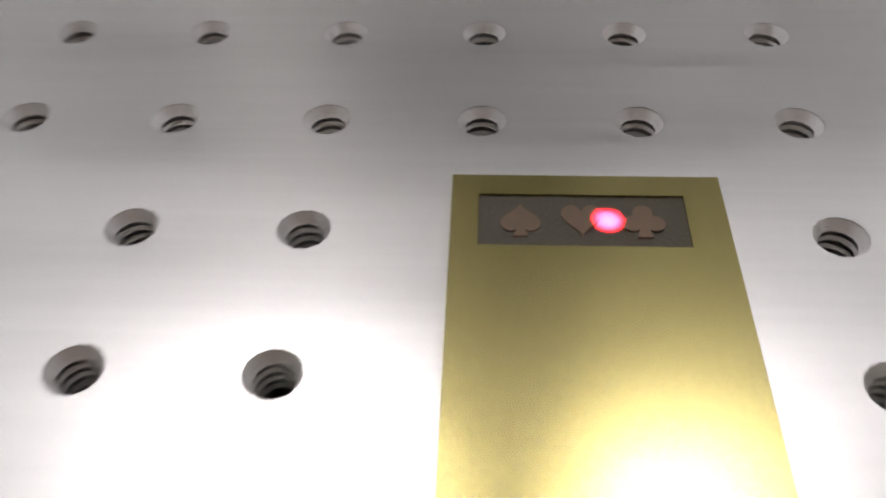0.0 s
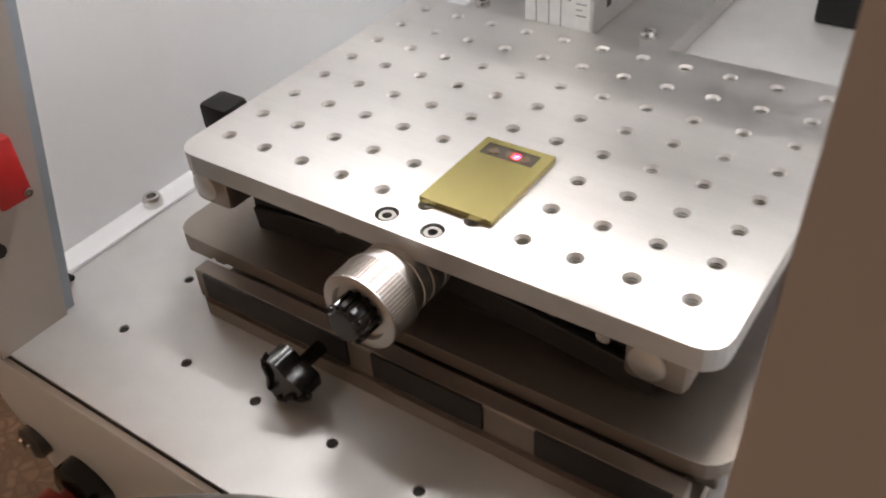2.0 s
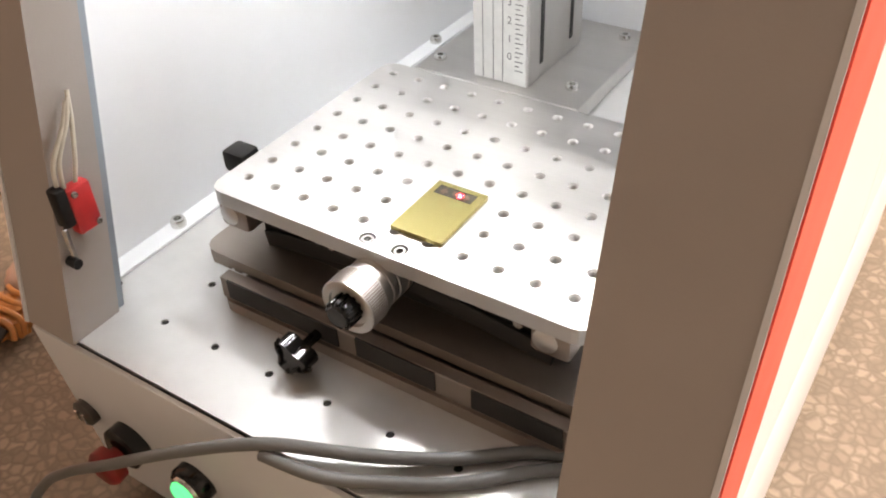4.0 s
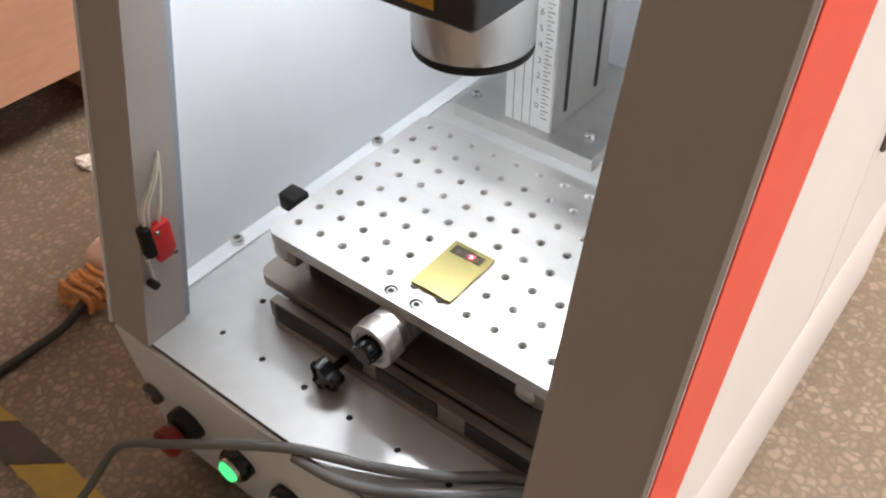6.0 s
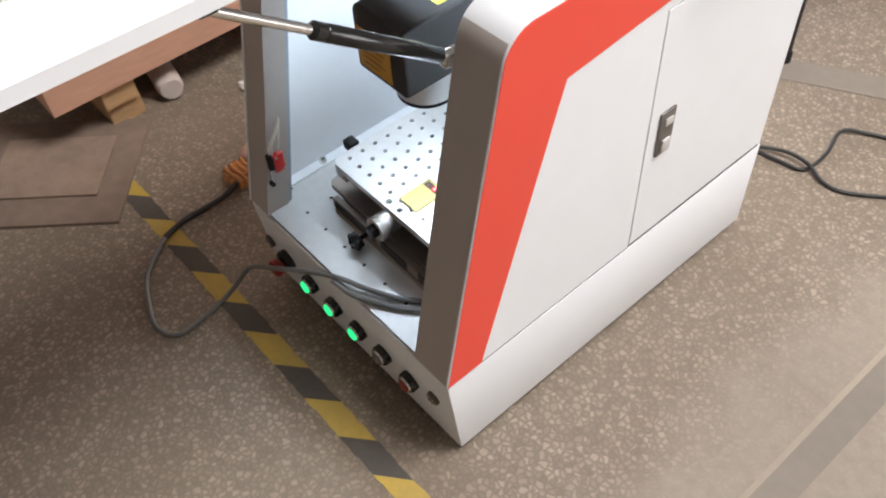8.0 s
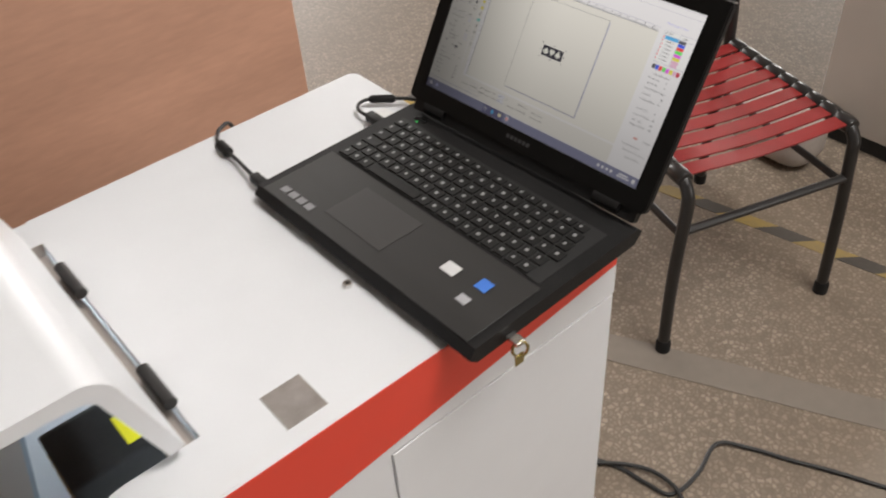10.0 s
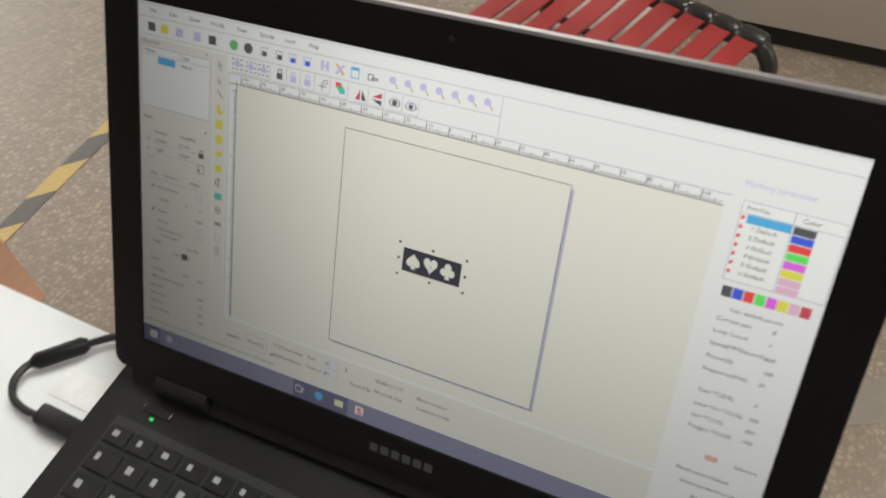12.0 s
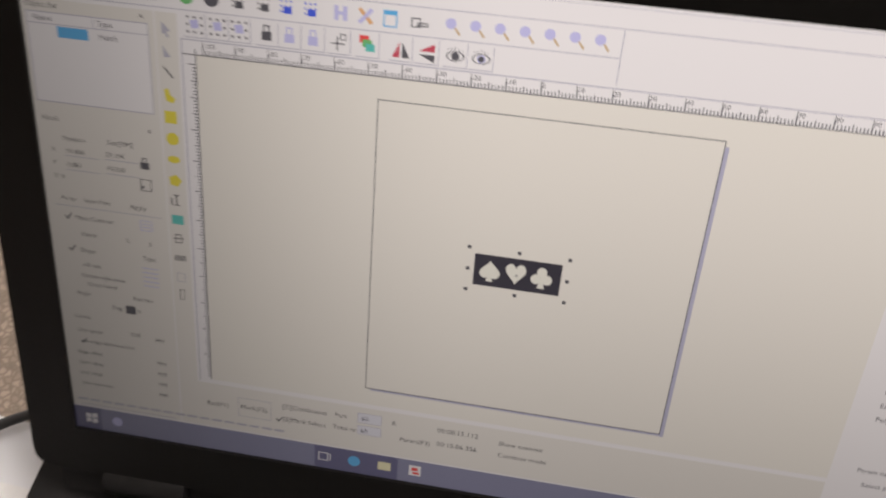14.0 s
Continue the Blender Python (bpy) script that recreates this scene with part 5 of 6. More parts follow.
for hx in (gx0 - 2.2, (gx0 + gx1) / 2, gx1 + 2.2):
    for hy_ in (gy0 - 2.2, (gy0 + gy1) / 2, gy1 + 2.2):
        if not (abs(hx - (gx0 + gx1) / 2) < 1 and abs(hy_ - (gy0 + gy1) / 2) < 1):
            hs_.append((hx - 0.65, hy_ - 0.65, hx + 0.65, hy_ + 0.65))
ui("handles", hs_, SOFTINK, 5, "selection handles")
ui_text("centre_mark", [("x", 174.6, 99.2, 1.6)], SOFTINK, 6)
# rulers
tick, big_ = [], []
for k in range(0, 211):
    x = 64.4 + 1.11 * k
    if x > 295:
        break
    ln = 2.8 if k % 10 == 0 else (2.1 if k % 5 == 0 else 1.5)
    tick.append((x, 34.7 - ln, x + 0.36, 34.7))
    if k % 10 == 0:
        big_.append((x - 0.1, 30.4, x + 0.16, 34.7))
for k in range(0, 111):
    y = 38 + 1.142 * k
    if y > 163:
        break
    ln = 2.8 if k % 10 == 0 else (2.1 if k % 5 == 0 else 1.5)
    tick.append((62.0 - ln, y, 62.0, y + 0.36))
ui("ruler_scale", tick + big_ + [(57, 34.7, 296, 35.05), (61.7, 33, 62.05, 164)], SOFTINK, 3, "ruler ticks")
ui_text("ruler_numbers", [(str(-100 + 10 * k), 64.6 + 11.1 * k, 31.6, 1.7) for k in range(21) if 64.6 + 11.1 * k < 292], SOFTINK, 3, "ruler numbers")
ui("ruler_edge", [(57, 29.8, 298, 30.2), (57, 29.8, 57.4, 165), (0.5, 11.4, 343, 11.7), (0.5, 20.4, 198, 20.7), (198, 12, 198.3, 29), (0.5, 5.2, 343, 5.4)], LINE, 3, "tool bar lines")
# menu words and tool icons
ui_text("menu_text", [("File", 9, 8.2, 2.2), ("Edit", 21, 8.2, 2.2), ("Draw", 33, 8.2, 2.2), ("Modify", 46, 8.2, 2.2), ("View", 61, 8.2, 2.2), ("Special", 74, 8.2, 2.2), ("Laser", 88, 8.2, 2.2), ("Help", 101, 8.2, 2.2)], SOFTINK, 2, "menu words")
for x, m in ((10, SOFTINK), (18, UIYELLOW), (27, SWATCH["lilac"]), (38, SWATCH["lilac"]), (47, SOFTINK), (59.6, SWATCH["leaf"]), (68.0, INK)):
    ui_shape("tool_icon", [[(x + 2.5 * math.cos(t), 16.2 + 2.5 * math.sin(t)) for t in [2 * math.pi * k / 16 for k in range(16)]]] if x > 55 else [[(x - 2.2, 14.2), (x + 2.2, 14.2), (x + 2.2, 18.4), (x - 2.2, 18.4)]], m, 2)
for x in (76.9, 85.4, 92.9, 100.8):
    ui("tool_icon", [(x - 2 + 1.6 * i, 14 + 1.6 * j, x - 1.4 + 1.6 * i, 14.6 + 1.6 * j) for i in range(3) for j in range(3)] + [(x - 1, 16, x + 1.6, 18.2)], SOFTINK if x < 92 else SWATCH["deep_blue"], 2)
ui("tool_icon", [(108.4, 13.8, 109.8, 18.4), (111.2, 13.8, 112.6, 18.4), (108.4, 15.6, 112.6, 16.6)], SWATCH["lilac"], 2)
ui_shape("tool_icon", [[(116, 14.2), (117, 13.6), (121, 18), (120, 18.8)]], flat_glow("lit_orange", (0.78, 0.45, 0.22), GLOW), 2)
ui_shape("tool_icon", [[(120, 13.6), (121, 14.4), (117, 18.8), (116, 18)]], SWATCH["lilac"], 2.5)
ui("tool_icon", ui_frame(124.2, 13.6, 128.6, 18.8, 0.4) + [(124.2, 13.6, 128.6, 15)], UIBLUE, 2)
ui("tool_icon", ui_frame(133, 15, 136, 18, 0.4) + ui_frame(135, 16.4, 138.4, 17.6, 0.4), SOFTINK, 2)
for k in range(7):
    x = 146.1 + 7.65 * k
    ui_shape("magnifier_icon", [[(x - 0.6 + (1.7 if i < 16 else 1.0) * math.cos(t), 15.6 + (1.7 if i < 16 else 1.0) * math.sin(t)) for i, t in enumerate([2 * math.pi * j / 16 for j in range(16)])]], SWATCH["lilac"], 2)
    ui_shape("magnifier_handle", [[(x + 0.4, 17.0), (x + 1.0, 16.6), (x + 2.6, 18.6), (x + 2.0, 19.1)]], flat_glow("lit_handle", (0.62, 0.48, 0.32), GLOW) if k == 0 else bpy.data.materials["lit_handle"], 3)
for x in (61.9, 69.7, 77.0):
    ui("dot_icon", [(x - 2.6 + 2.3 * i, 22.2 + 2.4 * j, x - 1.8 + 2.3 * i, 23.0 + 2.4 * j) for i in range(3) for j in range(3) if (i, j) != (1, 1)], INK, 2)
    ui_shape("dot_icon_core", [[(x - 1.5, 23.6), (x + 1.2, 23.2), (x + 1.6, 26), (x - 1, 26.2)]], SWATCH["lilac"], 2)
for x, m in ((86.2, INK), (93.8, SWATCH["lilac"]), (101.6, SWATCH["lilac"])):
    ui("lock_icon", [(x - 1.6, 24.6, x + 1.6, 27.4)] + ui_frame(x - 1.1, 22.4, x + 1.1, 25, 0.5), m, 2)
ui("axis_icon", [(107.6, 25.6, 112, 26.0), (109.4, 23.6, 109.8, 28)] + ui_frame(110.4, 22.6, 112.4, 24.6, 0.3), INK, 2)
for k, n in enumerate(("red", "leaf", "teal")):
    ui("layer_icon", [(116.8 + 1.0 * k, 22.2 + 1.3 * k, 119.8 + 1.0 * k, 24.6 + 1.3 * k)], SWATCH[n], 2 + 0.3 * k)
ui_shape("mirror_icon", [[(127.4, 28), (129.8, 28), (129.8, 23)]], SWATCH["crimson"], 2)
ui_shape("mirror_icon_pale", [[(130.6, 28), (133, 28), (130.6, 23)]], SOFTINK, 2)
ui_shape("flip_icon", [[(136, 25.2), (141, 25.2), (141, 22.6)]], SWATCH["crimson"], 2)
ui_shape("flip_icon_pale", [[(136, 26.2), (141, 26.2), (141, 28.6)]], SOFTINK, 2)
for x in (147.6, 155.8):
    for grow, m, layer in ((1.0, INK, 2), (0.84, PALE, 2.3)):
        ui_shape("eye_icon", [[(x + 2.9 * grow * math.cos(t), 25.6 + 1.7 * grow * math.sin(t)) for t in [2 * math.pi * j / 20 for j in range(20)]]], m, layer)
    ui_shape("eye_iris", [[(x + 1.35 * math.cos(t), 25.6 + 1.3 * math.sin(t)) for t in [2 * math.pi * j / 16 for j in range(16)]]], SWATCH["lilac"] if x > 150 else SOFTINK, 2.6)
    ui_shape("eye_pupil", [[(x + 1.0 * math.cos(t), 25.6 + 1.0 * math.sin(t)) for t in [2 * math.pi * j / 14 for j in range(14)]]], INK if x < 150 else SOFTINK, 3)
    ui("eye_lash", [(x - 2.4 + 1.1 * i, 22.7 + 0.35 * abs(i - 2), x - 2.2 + 1.1 * i, 23.9) for i in range(5)], INK, 2)
bt = []
for x in (61.9, 69.7, 77.0, 86.2, 93.8, 101.6, 110.0, 119.4, 130.1, 138.5, 147.6, 155.8):
    bt += [(x + 3.7, 21.4, x + 3.95, 29.2), (x - 3.7, 29.0, x + 3.9, 29.3)]
ui("button_edge", bt, LINE, 2, "button edges")
# tool column shapes
ui_shape("arrow_tool", [[(50.6, 25), (53.6, 28), (52.2, 28.2), (53, 30), (52.2, 30.3), (51.6, 28.6), (50.6, 29.4)]], LINE, 2)
ui_shape("node_tool", [[(50.4, 32.8), (53.2, 36.6), (50.8, 37)]], LINE, 2)
ui_shape("line_tool", [[(50.2, 40.2), (50.6, 39.9), (53.8, 43.6), (53.4, 43.9)]], SOFTINK, 2)
ui_shape("curve_tool", [[(50, 48), (51.6, 47.4), (52.2, 49.8), (54, 50.8), (53, 52.6), (50.6, 51.8)]], UIYELLOW, 2)
ui("rectangle_tool", [(49.7, 55.4, 54, 59.8)], UIYELLOW, 2)
ui_shape("circle_tool", [[(52 + 2.3 * math.cos(t), 65.4 + 2.3 * math.sin(t)) for t in [2 * math.pi * j / 20 for j in range(20)]]], UIYELLOW, 2)
ui_shape("ellipse_tool", [[(52 + 2.3 * math.cos(t), 73 + 1.4 * math.sin(t)) for t in [2 * math.pi * j / 20 for j in range(20)]]], UIYELLOW, 2)
ui_shape("polygon_tool", [[(52 + 2.5 * math.sin(t), 81 - 2.4 * math.cos(t)) for t in [2 * math.pi * j / 5 + 0.2 for j in range(5)]]], UIYELLOW, 2)
ui("text_tool", [(51.8, 86.4, 52.3, 90.6), (50.9, 86.4, 53.2, 86.8), (50.9, 90.2, 53.2, 90.6), (50, 87.6, 50.5, 90.4)], SOFTINK, 2)
ui_shape("picture_tool", [[(49.8, 94.4), (54.2, 94.4), (54.2, 98), (49.8, 98)]], SWATCH["teal"], 2)
ui("vector_tool", ui_frame(50.6, 102, 53.2, 105.6, 0.35) + [(50, 103.6, 54, 104)], SOFTINK, 2)
ui("barcode_tool", [(50 + 0.55 * k, 110.6, 50.3 + 0.55 * k, 113) for k in range(8)], SOFTINK, 2)
ui("timer_tool", ui_frame(50.2, 118, 53.6, 121.8, 0.25), LINE, 2)
ui("signal_tool", ui_frame(51, 125, 53, 129.4, 0.3), SOFTINK, 2)
# left panel
ui("object_list", [(3, 26.2, 46, 57.4)], PALE, 2, "white object list")
ui("object_list_edge", ui_frame(3, 26.2, 46, 57.4, 0.35) + [(3, 30, 46, 30.3), (26.6, 26.4, 26.9, 30)], LINE, 3)
ui("selected_cell", [(13.7, 30.7, 24.6, 34.4)], UIBLUE, 3, "blue selected cell")
ui_text("object_text", [("Object list", 3, 23.8, 2.0), ("Name", 5.5, 28.2, 2.0), ("Type", 28, 28.2, 2.0), ("Hatch", 28.3, 32.6, 2.0), ("Hatch", 4, 63.2, 1.9), ("Position", 11, 70.2, 1.9), ("Size[MM]", 27.5, 69.7, 1.9),
         ("16.606", 11.5, 74.8, 1.9), ("27.104", 26.5, 74.4, 1.9), ("6.881", 11.5, 80, 1.9), ("10.509", 26.5, 79.6, 1.9), ("X", 6, 74.8, 1.7), ("Y", 6, 80, 1.7), ("Z  0", 6, 85, 1.7),
         ("Array", 7.5, 93.4, 1.8), ("Input Port", 16.5, 93.4, 1.8), ("Apply", 34, 93.4, 2.0), ("Mark Contour", 12, 100.8, 1.9), ("Hatch", 14, 107.4, 1.9), ("2", 31.4, 107.6, 1.8), ("3", 40, 107.9, 1.8),
         ("Shape", 12.5, 114.2, 1.9), ("Type", 37.4, 114, 1.9), ("All calc.", 13, 120.3, 1.8), ("Follow edge once", 12, 125, 1.8), ("Cross hatch", 14, 128.6, 1.8), ("Angle", 9, 133, 1.8), ("Pen No", 32, 132.2, 1.9),
         ("Deg", 23, 137.5, 1.8), ("0", 33.4, 137.6, 1.8), ("Count", 7, 143.7, 1.8), ("Line space", 7.5, 149.9, 1.8), ("0.05", 29.5, 148.7, 1.8), ("MM", 39.5, 149.7, 1.8), ("Average distribute line", 9.5, 155, 1.7),
         ("Edge offset", 6.5, 160.4, 1.7), ("MM", 39.5, 160.5, 1.8), ("Start offset", 6.5, 165.4, 1.7), ("MM", 39.5, 165.5, 1.8), ("End offset", 6.5, 170.4, 1.7), ("MM", 39.5, 170.5, 1.8), ("Line reduction", 6.5, 175.4, 1.7), ("MM", 39.5, 175.5, 1.8),
         ("x", 43, 23.8, 2.0), ("x", 43, 63.4, 2.0)], SOFTINK, 3, "property words")
ui("entry_line", [(11, 76.6, 24, 76.9), (26, 76.2, 39, 76.5), (11, 82, 24, 82.3), (26, 81.6, 39, 81.9), (5, 96.4, 46, 96.7), (5, 186, 46, 186.3)], LINE, 3)
ui("panel_icon", [(39.4, 75.6, 42.6, 78.2)] + ui_frame(40, 73.8, 42, 76, 0.4) + ui_frame(38.8, 82, 43, 86.6, 0.3) + [(39.2, 84.6, 40.2, 85.6)], INK, 3)
ui("colour_box", [(28.6, 135.8, 32.6, 139.4)], INK, 3)
ui("hatch_icon", ui_frame(37.4, 98.4, 42, 102.6, 0.3) + [(38.2, 99.8, 41.2, 100.1), (38.2, 101, 41.2, 101.3)] + [(36.8, 118 + 1.9 * k, 43, 118.35 + 1.9 * k) for k in range(5)], SWATCH["lilac"], 3)
ui_shape("tick_mark", [[(8, y), (8.6, y - 0.4), (9.2, y + 0.6), (10.6, y - 1.6), (11, y - 1.2), (9.2, y + 1.4)] for y in (100.8, 114, 155)], INK, 3, "tick marks")
# lower controls
ui_text("lower_text", [("Red(F1)", 59.5, 175.4, 2.1), ("Mark(F2)", 73.5, 174.8, 2.2), ("[C]Continuous", 90.6, 171.4, 2.2), ("Part", 111.8, 171.3, 2.2), ("60", 122.4, 171.1, 2.2), ("R", 134.6, 171, 2.2), ("00:00:15.112", 152.5, 170.8, 2.3),
         ("Show contour", 176.5, 172.4, 2.2), ("[S]Mark Select", 90.8, 177.4, 2.2), ("Total nr", 111, 177.1, 2.2), ("60", 122.2, 176.9, 2.2), ("Param(F3)", 138, 178, 2.2), ("00:15:06.356", 152.5, 177.3, 2.3), ("Continue mode", 176.5, 177.9, 2.2)], SOFTINK, 3, "control words")
ui("lower_box", ui_frame(72.4, 170.6, 86, 179.6, 0.25) + ui_frame(121, 168.6, 130.6, 173.4, 0.2) + ui_frame(121, 174.6, 130.6, 179, 0.2), LINE, 3)
ui("entry_field", [(121.2, 168.8, 130.4, 173.2), (121.2, 174.8, 130.4, 178.8)], flat_glow("lit_field", (0.74, 0.75, 0.82), GLOW), 2)
ui("status_line", [(4 + 5.2 * k, 183.2, 8.2 + 5.2 * k, 184.2) for k in range(17)], LINE, 3, "unreadable status line")
ui_shape("lower_tick", [[(88, 178), (88.6, 177.6), (89.2, 178.6), (90.6, 176.4), (91, 176.8), (89.2, 179.4)]], INK, 4)
# right panel
ui_text("parameter_title", [("Marking parameter", 301.5, 23.6, 2.6)], SWATCH["lilac"], 3)
names = [str(k) + " Default" for k in range(1, 7)]
ui("pen_table", [(302.6, 30.6, 342, 65)], flat_glow("lit_white", (0.88, 0.88, 0.88), GLOW), 2, "white pen table")
ui("pen_table_edge", ui_frame(302.6, 30.6, 342, 65, 0.3) + [(302.6, 35.6, 342, 35.9), (322.5, 30.8, 322.8, 65)], LINE, 3)
ui_text("pen_text", [("Pen No.", 304.5, 33.2, 2.1), ("Color", 325.5, 33.2, 2.1)] + [(n, 308, 41.4 + 3.9 * k, 2.0) for k, n in enumerate(names)], SOFTINK, 3, "pen table words")
ui("pen_selected", [(305.6, 36, 322.6, 39.6)], UIBLUE, 3, "selected pen row")
for k, n in enumerate(("ink", "deep_blue", "red", "green", "magenta", "gold", "pink", "pink")):
    ui("pen_colour", [(323.2, 36.2 + 3.65 * k, 331.6, 39.5 + 3.65 * k)], SWATCH.get(n, INK), 3)
ui("pen_flag", [(303.4, 36.8 + 3.9 * k, 304.6, 38.4 + 3.9 * k) for k in range(7)], SWATCH["red"], 3)
for k, n in enumerate(("ink", "deep_blue", "red", "green", "magenta", "gold", "pink", "crimson")):
    ui("palette_square", [(303.6 + 4.4 * k, 67.6, 307.6 + 4.4 * k, 72.4)], SWATCH.get(n, INK), 3)
ui_text("parameter_text", [("Use default param", 309, 77.3, 2.1), ("Current pen", 304.5, 82.3, 2.1), ("Loop Count", 304.5, 88, 2.1), ("Speed(MM/Second)", 304.5, 94, 2.1), ("Power(%)", 304.5, 100.3, 2.1), ("Frequency(KHz)", 304.5, 106.6, 2.1),
         ("Start TC(US)", 305, 117.1, 2.1), ("Laser On TC(US)", 305, 124, 2.1), ("End TC(US)", 305, 130, 2.1), ("Polygon TC(US)", 305, 135.6, 2.1), ("Advance", 328, 149, 2.1), ("Param name:Default", 305, 158.2, 2.1),
         ("Select param from library", 308, 164.4, 2.1), ("Apply to default", 314, 171.2, 2.1), ("0", 327, 82.1, 2.1), ("1", 327, 88, 2.1), ("800", 327, 94.6, 2.1), ("100", 328, 100.8, 2.1), ("30", 327.5, 106.6, 2.1),
         ("0", 328.5, 117, 2.1), ("100", 328, 124, 2.1), ("300", 328, 130, 2.1), ("100", 328, 135.3, 2.1)], SOFTINK, 3, "parameter words")
ui("advance_mark", [(315.5, 147.6, 321, 150.4)], flat_glow("lit_faded_red", (0.75, 0.45, 0.42), GLOW), 3)
# taskbar icons
ui("start_icon", [(6.4, 190.8, 8.6, 192.8), (9, 190.6, 11.4, 192.8), (6.4, 193.2, 8.6, 195.2), (9, 193.2, 11.4, 195.4)], PALE, 4, "start icon")
ui("task_icon", ui_frame(105.5, 190.8, 109.6, 194.8, 0.4) + [(110.2, 191.2, 110.6, 194.4)], PALE, 4)
ui_shape("search_ring", [[(20 + 2.2 * math.cos(t), 193 + 2.2 * math.sin(t)) for t in [2 * math.pi * j / 16 for j in range(16)]]], SWATCH["lilac"], 4)
ui_shape("browser_icon", [[(120.2 + 2.5 * math.cos(t), 192.8 + 2.5 * math.sin(t)) for t in [2 * math.pi * j / 18 for j in range(18)]]], UIBLUE, 4)
ui("folder_icon", [(130, 190.8, 135.2, 194.8)], flat_glow("lit_folder", (0.80, 0.76, 0.50), GLOW), 4)
ui("program_icon", [(142.6, 190, 147.4, 195)], PALE, 4)
ui("program_mark", [(143.6, 191, 146.2, 192.6), (144, 193.2, 146.8, 194.2)], SWATCH["red"], 5)
ui("tray_icon", [(286 + 6 * k, 191.6, 289 + 6 * k, 194.6) for k in range(4)] + [(316, 190.6, 328, 192.2), (314, 193.4, 330, 195)] + [(334, 190.6, 338, 195.4)], PALE, 4)

# leads and stick at the laptop's left side
dongle = thing("laptop_lead", (-0.43, 0.48, ZT), "short black lead with a plug in the laptop's side", "cable")
part("plug", boxed(-0.376, -0.340, 0.468, 0.482, ZT + 0.006, ZT + 0.018, 0.003), BLACKPLASTIC, dongle, "black plug", 40)
part("lead", hose(bmesh.new(), ((-0.372, 0.475, ZT + 0.012), (-0.40, 0.477, ZT + 0.012), (-0.425, 0.480, ZT + 0.010), (-0.450, 0.481, ZT + 0.009)), 0.0028, 8), RUBBER_BLACK, dongle, "", 60)
part("ferrite", lathe(bmesh.new(), (-0.448, 0.481, ZT + 0.0085), (-0.478, 0.483, ZT + 0.0085), ((0, 0.004), (0.1, 0.0075), (0.9, 0.0075), (1, 0.004)), 14), BLACKPLASTIC, dongle, "black bead on the lead", 40)
part("tail", hose(bmesh.new(), ((-0.478, 0.483, ZT + 0.008), (-0.497, 0.490, ZT + 0.007), (-0.515, 0.506, ZT + 0.006), (-0.5305, 0.530, ZT - 0.012), (-0.534, 0.545, ZT - 0.12), (-0.536, 0.56, ZT - 0.4)), 0.0028, 8), RUBBER_BLACK, dongle, "", 60)
pw = thing("laptop_mains_lead", (-0.39, 0.70, ZT), "black looped lead with a plug at the laptop's hinge", "cable")
part("plug", boxed(-0.384, -0.340, 0.655, 0.669, ZT + 0.006, ZT + 0.019, 0.003), BLACKPLASTIC, pw, "black plug", 40)
part("loop", hose(bmesh.new(), ((-0.382, 0.662, ZT + 0.012), (-0.394, 0.660, ZT + 0.012), (-0.409, 0.663, ZT + 0.012), (-0.418, 0.672, ZT + 0.012), (-0.419, 0.683, ZT + 0.012), (-0.415, 0.691, ZT + 0.012)), 0.0026, 8), RUBBER_BLACK, pw, "", 60)
part("barrel", lathe(bmesh.new(), (-0.417, 0.688, ZT + 0.012), (-0.392, 0.715, ZT + 0.012), ((0, 0.0035), (0.1, 0.0058), (0.9, 0.0058), (1, 0.0035)), 14), BLACKPLASTIC, pw, "black barrel on the lead", 40)
part("tail", hose(bmesh.new(), ((-0.393, 0.714, ZT + 0.012), (-0.378, 0.727, ZT + 0.012), (-0.362, 0.738, ZT + 0.006), (-0.352, 0.745, ZT - 0.03), (-0.35, 0.75, ZT - 0.3)), 0.0026, 8), RUBBER_BLACK, pw, "", 60)
single("paper_note", boxed(-0.40, -0.352, 0.678, 0.70, ZT + 0.0004, ZT + 0.0012), mat("note_white", (0.85, 0.85, 0.84), 0.6), "small white paper under the lead", "paper")
# small metal stick with a ring in the laptop's right side
keys = thing("metal_stick", (0.045, 0.517, 0.77), "small metal memory stick with a ring, plugged into the laptop", "memory stick")
part("body", boxed(0.0405, 0.0580, 0.511, 0.523, 0.7715, 0.7770, 0.001), STEEL, keys, "flat bright metal body")
bm = hose(bmesh.new(), [(0.0555 + 0.004 * math.cos(t), 0.517 + 0.007 * math.cos(t), 0.765 + 0.011 * math.sin(t)) for t in [2 * math.pi * j / 18 for j in range(19)]], 0.0016, 8, soft=False)
part("ring", bm, BRASS, keys, "thin brass ring", 60)
part("tag", boxed(0.0535, 0.0555, 0.511, 0.523, 0.742, 0.757, 0.0008), BRASS, keys, "small brass tag")
nut_t = thing("hex_nut", (-0.141, 0.449, ZT), "small bright hex nut on the roof", "nut")
part("body", lathe(bmesh.new(), (-0.141, 0.4485, ZT + 0.0002), (-0.141, 0.4485, ZT + 0.005), ((0, 0.0055), (1, 0.0055), (1, 0.0028), (0, 0.0028)), 6), STEEL, nut_t)

# ---- chair ----
ch = thing("strap_chair", (-0.38, 1.49, 0.0), "black tubular steel chair with red plastic straps", "chair")
CA, CB = Vector((-0.242, 1.226, 0)), Vector((-0.112, 1.616, 0))
ex = (CB - CA).normalized()
ey = Vector((-ex.y, ex.x, 0))
SEAT, RAD = 0.425, 0.0125
side_in = 0.02


def cp(a, b, z):
    """A point of the chair: a along its front, b back from it."""
    return CA + ex * a + ey * b + Vector((0, 0, z))


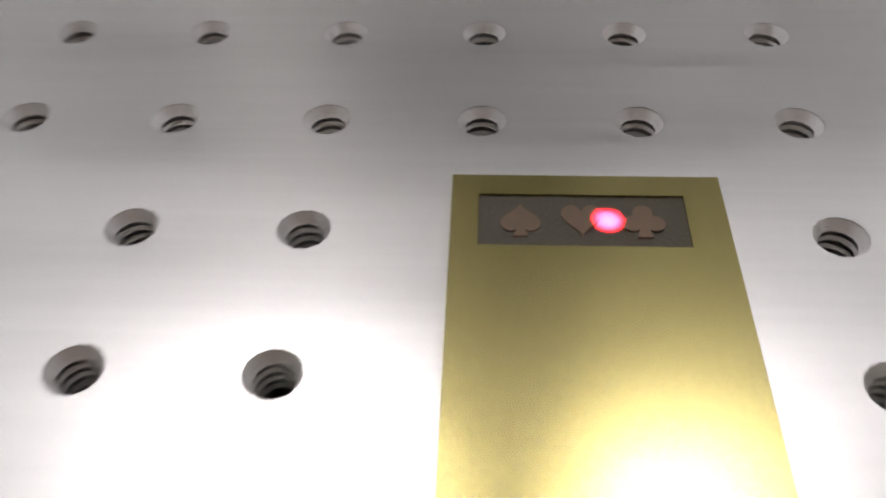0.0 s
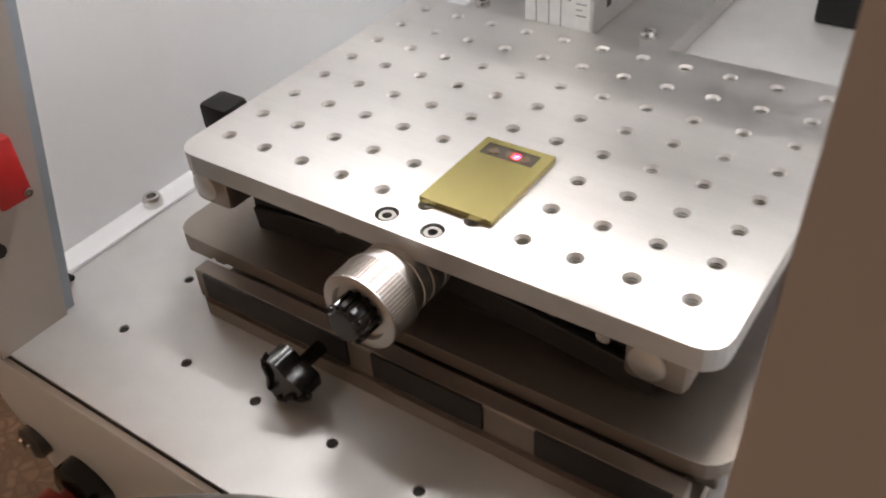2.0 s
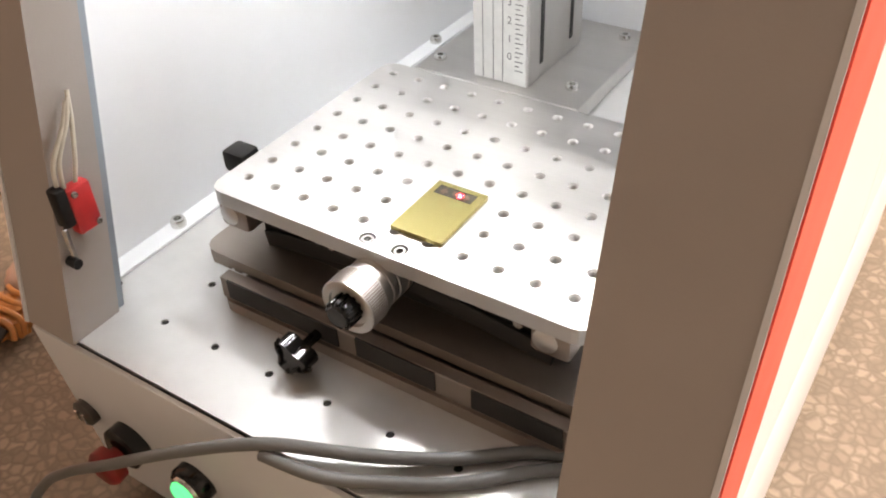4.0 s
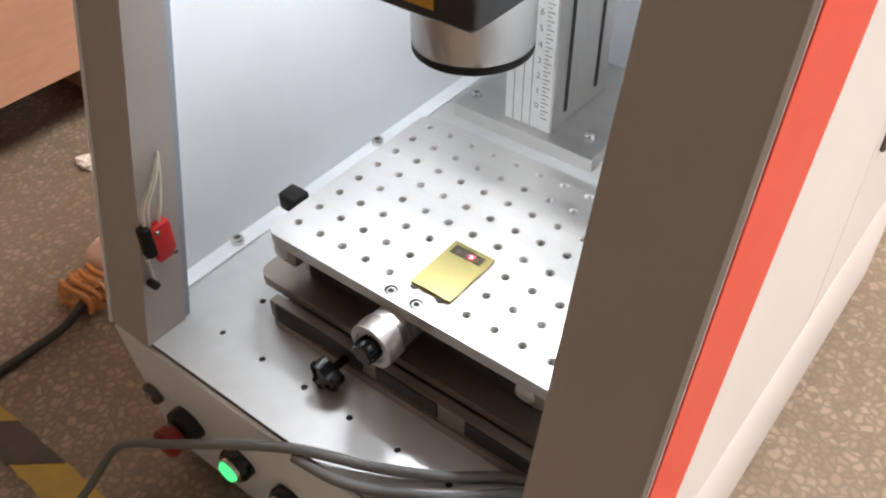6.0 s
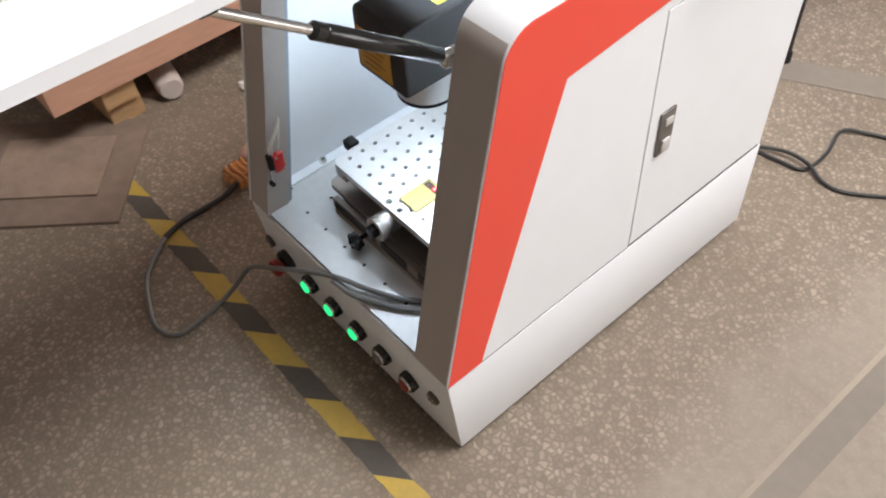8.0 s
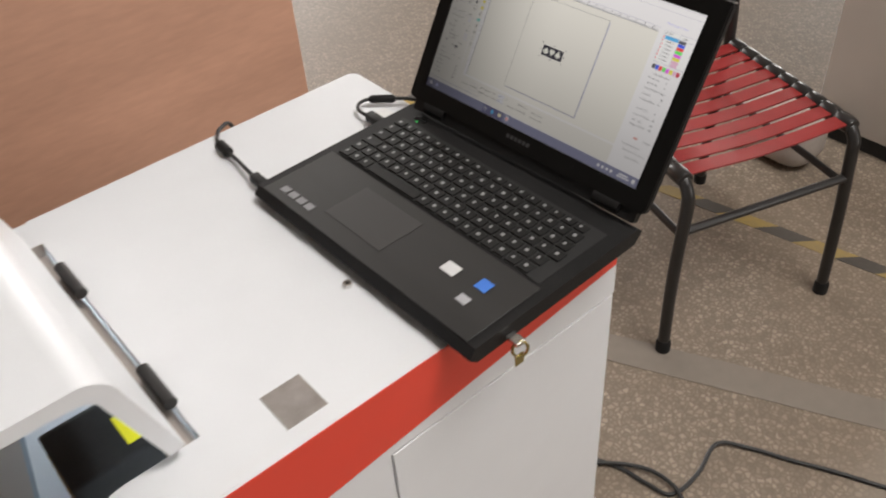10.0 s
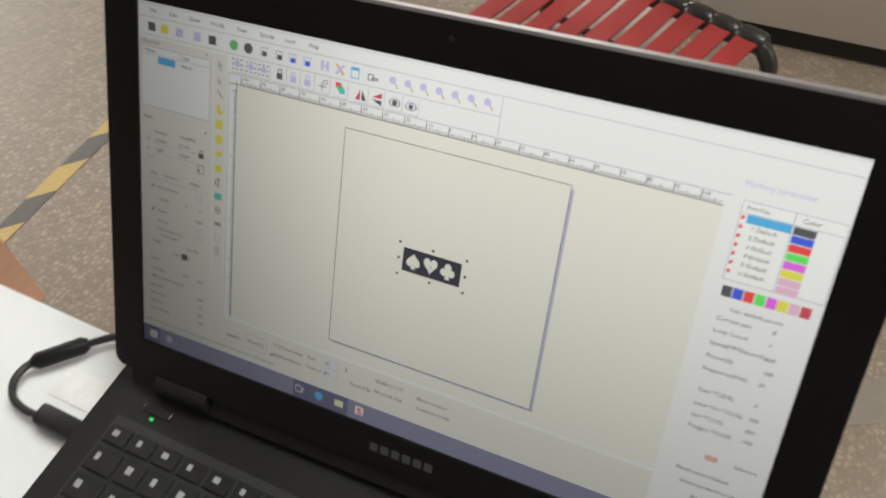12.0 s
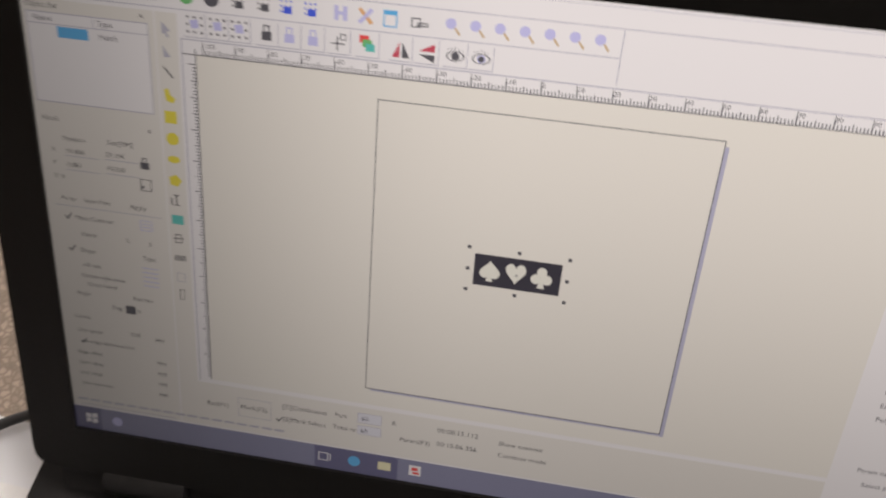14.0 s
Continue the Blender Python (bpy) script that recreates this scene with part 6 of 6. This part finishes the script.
L = (CB - CA).length
for a, nm in ((0.0, -1), (L, 1)):
    ai = a - nm * 0.015
    pts = [cp(a, -0.01, 0.0), cp(a - nm * 0.004, -0.004, 0.2), cp(ai, 0.0, SEAT - 0.06), cp(ai, 0.006, SEAT - 0.02), cp(ai, 0.03, SEAT), cp(ai, 0.08, SEAT + 0.002), cp(ai, 0.40, SEAT - 0.004)]
    part("side_tube", hose(bmesh.new(), pts, RAD, 12), CHAIR_BLACK, ch, "black bent tube", 60)
    part("rear_leg", hose(bmesh.new(), (cp(a, 0.45, 0.0), cp(ai, 0.425, 0.22), cp(ai, 0.41, SEAT), cp(ai, 0.43, 0.64), cp(ai, 0.46, 0.84)), RAD, 12), CHAIR_BLACK, ch, "black rear leg and back post", 60)
    for b in (-0.01, 0.45):
        part("foot_cap", lathe(bmesh.new(), cp(a, b, 0.0), cp(a, b, 0.03), ((0, 0.016), (0.8, 0.016), (1, 0.013)), 14), BLACKPLASTIC, ch, "black rubber foot cap", 40)
    part("side_brace", rod(bmesh.new(), cp(ai, 0.0, 0.30), cp(ai, 0.425, 0.30), 0.008), CHAIR_BLACK, ch, "", 40)
part("front_brace", rod(bmesh.new(), cp(0.01, -0.002, 0.315), cp(L - 0.01, -0.002, 0.315), 0.009), CHAIR_BLACK, ch, "black cross brace", 40)
part("rear_brace", rod(bmesh.new(), cp(0.015, 0.43, 0.20), cp(L - 0.015, 0.43, 0.20), 0.009), CHAIR_BLACK, ch, "black cross brace", 40)
part("back_rail", rod(bmesh.new(), cp(0.015, 0.46, 0.84), cp(L - 0.015, 0.46, 0.84), RAD), CHAIR_BLACK, ch, "", 40)
for k in range(9):
    b = 0.035 + 0.0425 * k
    bm = bmesh.new()
    n = 10
    top = []
    for i in range(n + 1):
        s = i / n
        sag = -0.012 * math.sin(math.pi * s) + (RAD if 0.02 < s < 0.98 else RAD * 0.6)
        top.append((cp(0.002 + (L - 0.004) * s, b - 0.0165, SEAT + sag), cp(0.002 + (L - 0.004) * s, b + 0.0165, SEAT + sag)))
    rows = [[bm.verts.new(p + Vector((0, 0, dz))) for p in pr] for pr in top for dz in (0.0, -0.0035)]
    up, dn = rows[0::2], rows[1::2]
    for i in range(n):
        bm.faces.new((up[i][0], up[i][1], up[i + 1][1], up[i + 1][0]))
        bm.faces.new((dn[i][0], dn[i + 1][0], dn[i + 1][1], dn[i][1]))
        bm.faces.new((up[i][0], up[i + 1][0], dn[i + 1][0], dn[i][0]))
        bm.faces.new((up[i][1], dn[i][1], dn[i + 1][1], up[i + 1][1]))
    part("seat_strap", bm, STRAP, ch, "red plastic seat strap", 60)
    for a in (0.015, L - 0.015):
        bm = lathe(bmesh.new(), cp(a, b - 0.0205, SEAT), cp(a, b + 0.0205, SEAT), ((0, RAD + 0.0022), (0.1, RAD + 0.0042), (0.5, RAD + 0.0048), (0.9, RAD + 0.0042), (1, RAD + 0.0022)), 14)
        part("strap_wrap", bm, CHAIR_BLACK, ch, "", 40)
for k in range(5):
    z = 0.60 + 0.047 * k
    b = 0.425 + 0.17 * (z - 0.60)
    part("back_strap", boxed(0.004, L - 0.004, b - 0.014, b - 0.011, z, z + 0.026, 0.001, turn=Matrix(((ex.x, ey.x, 0, CA.x), (ex.y, ey.y, 0, CA.y), (0, 0, 1, 0), (0, 0, 0, 1)))), STRAP, ch, "red plastic back strap")

# pale sack and locker behind the chair
bm = boxed(-0.60, -0.36, 1.93, 2.08, 0.0, 0.17, 0.06, seg=5)
single("foam_block", bm, mat("grey_foam", (0.46, 0.41, 0.37), 0.85, vary=0.1, scale=30, bump=0.3), "pale rounded foam block on the floor behind the chair", "foam block", smooth=50)
lock = thing("white_locker", (0.4, 2.5, 0), "pale painted cabinet standing on a dark plinth", "cabinet")
part("plinth", boxed(-0.452, 1.49, 2.165, 2.89, 0.0, 0.05), DARK, lock, "dark plinth")
part("carcass", boxed(-0.46, 1.5, 2.15, 2.9, 0.0505, 1.15, 0.004), BOXWHITE, lock, "pale painted carcass", 40)
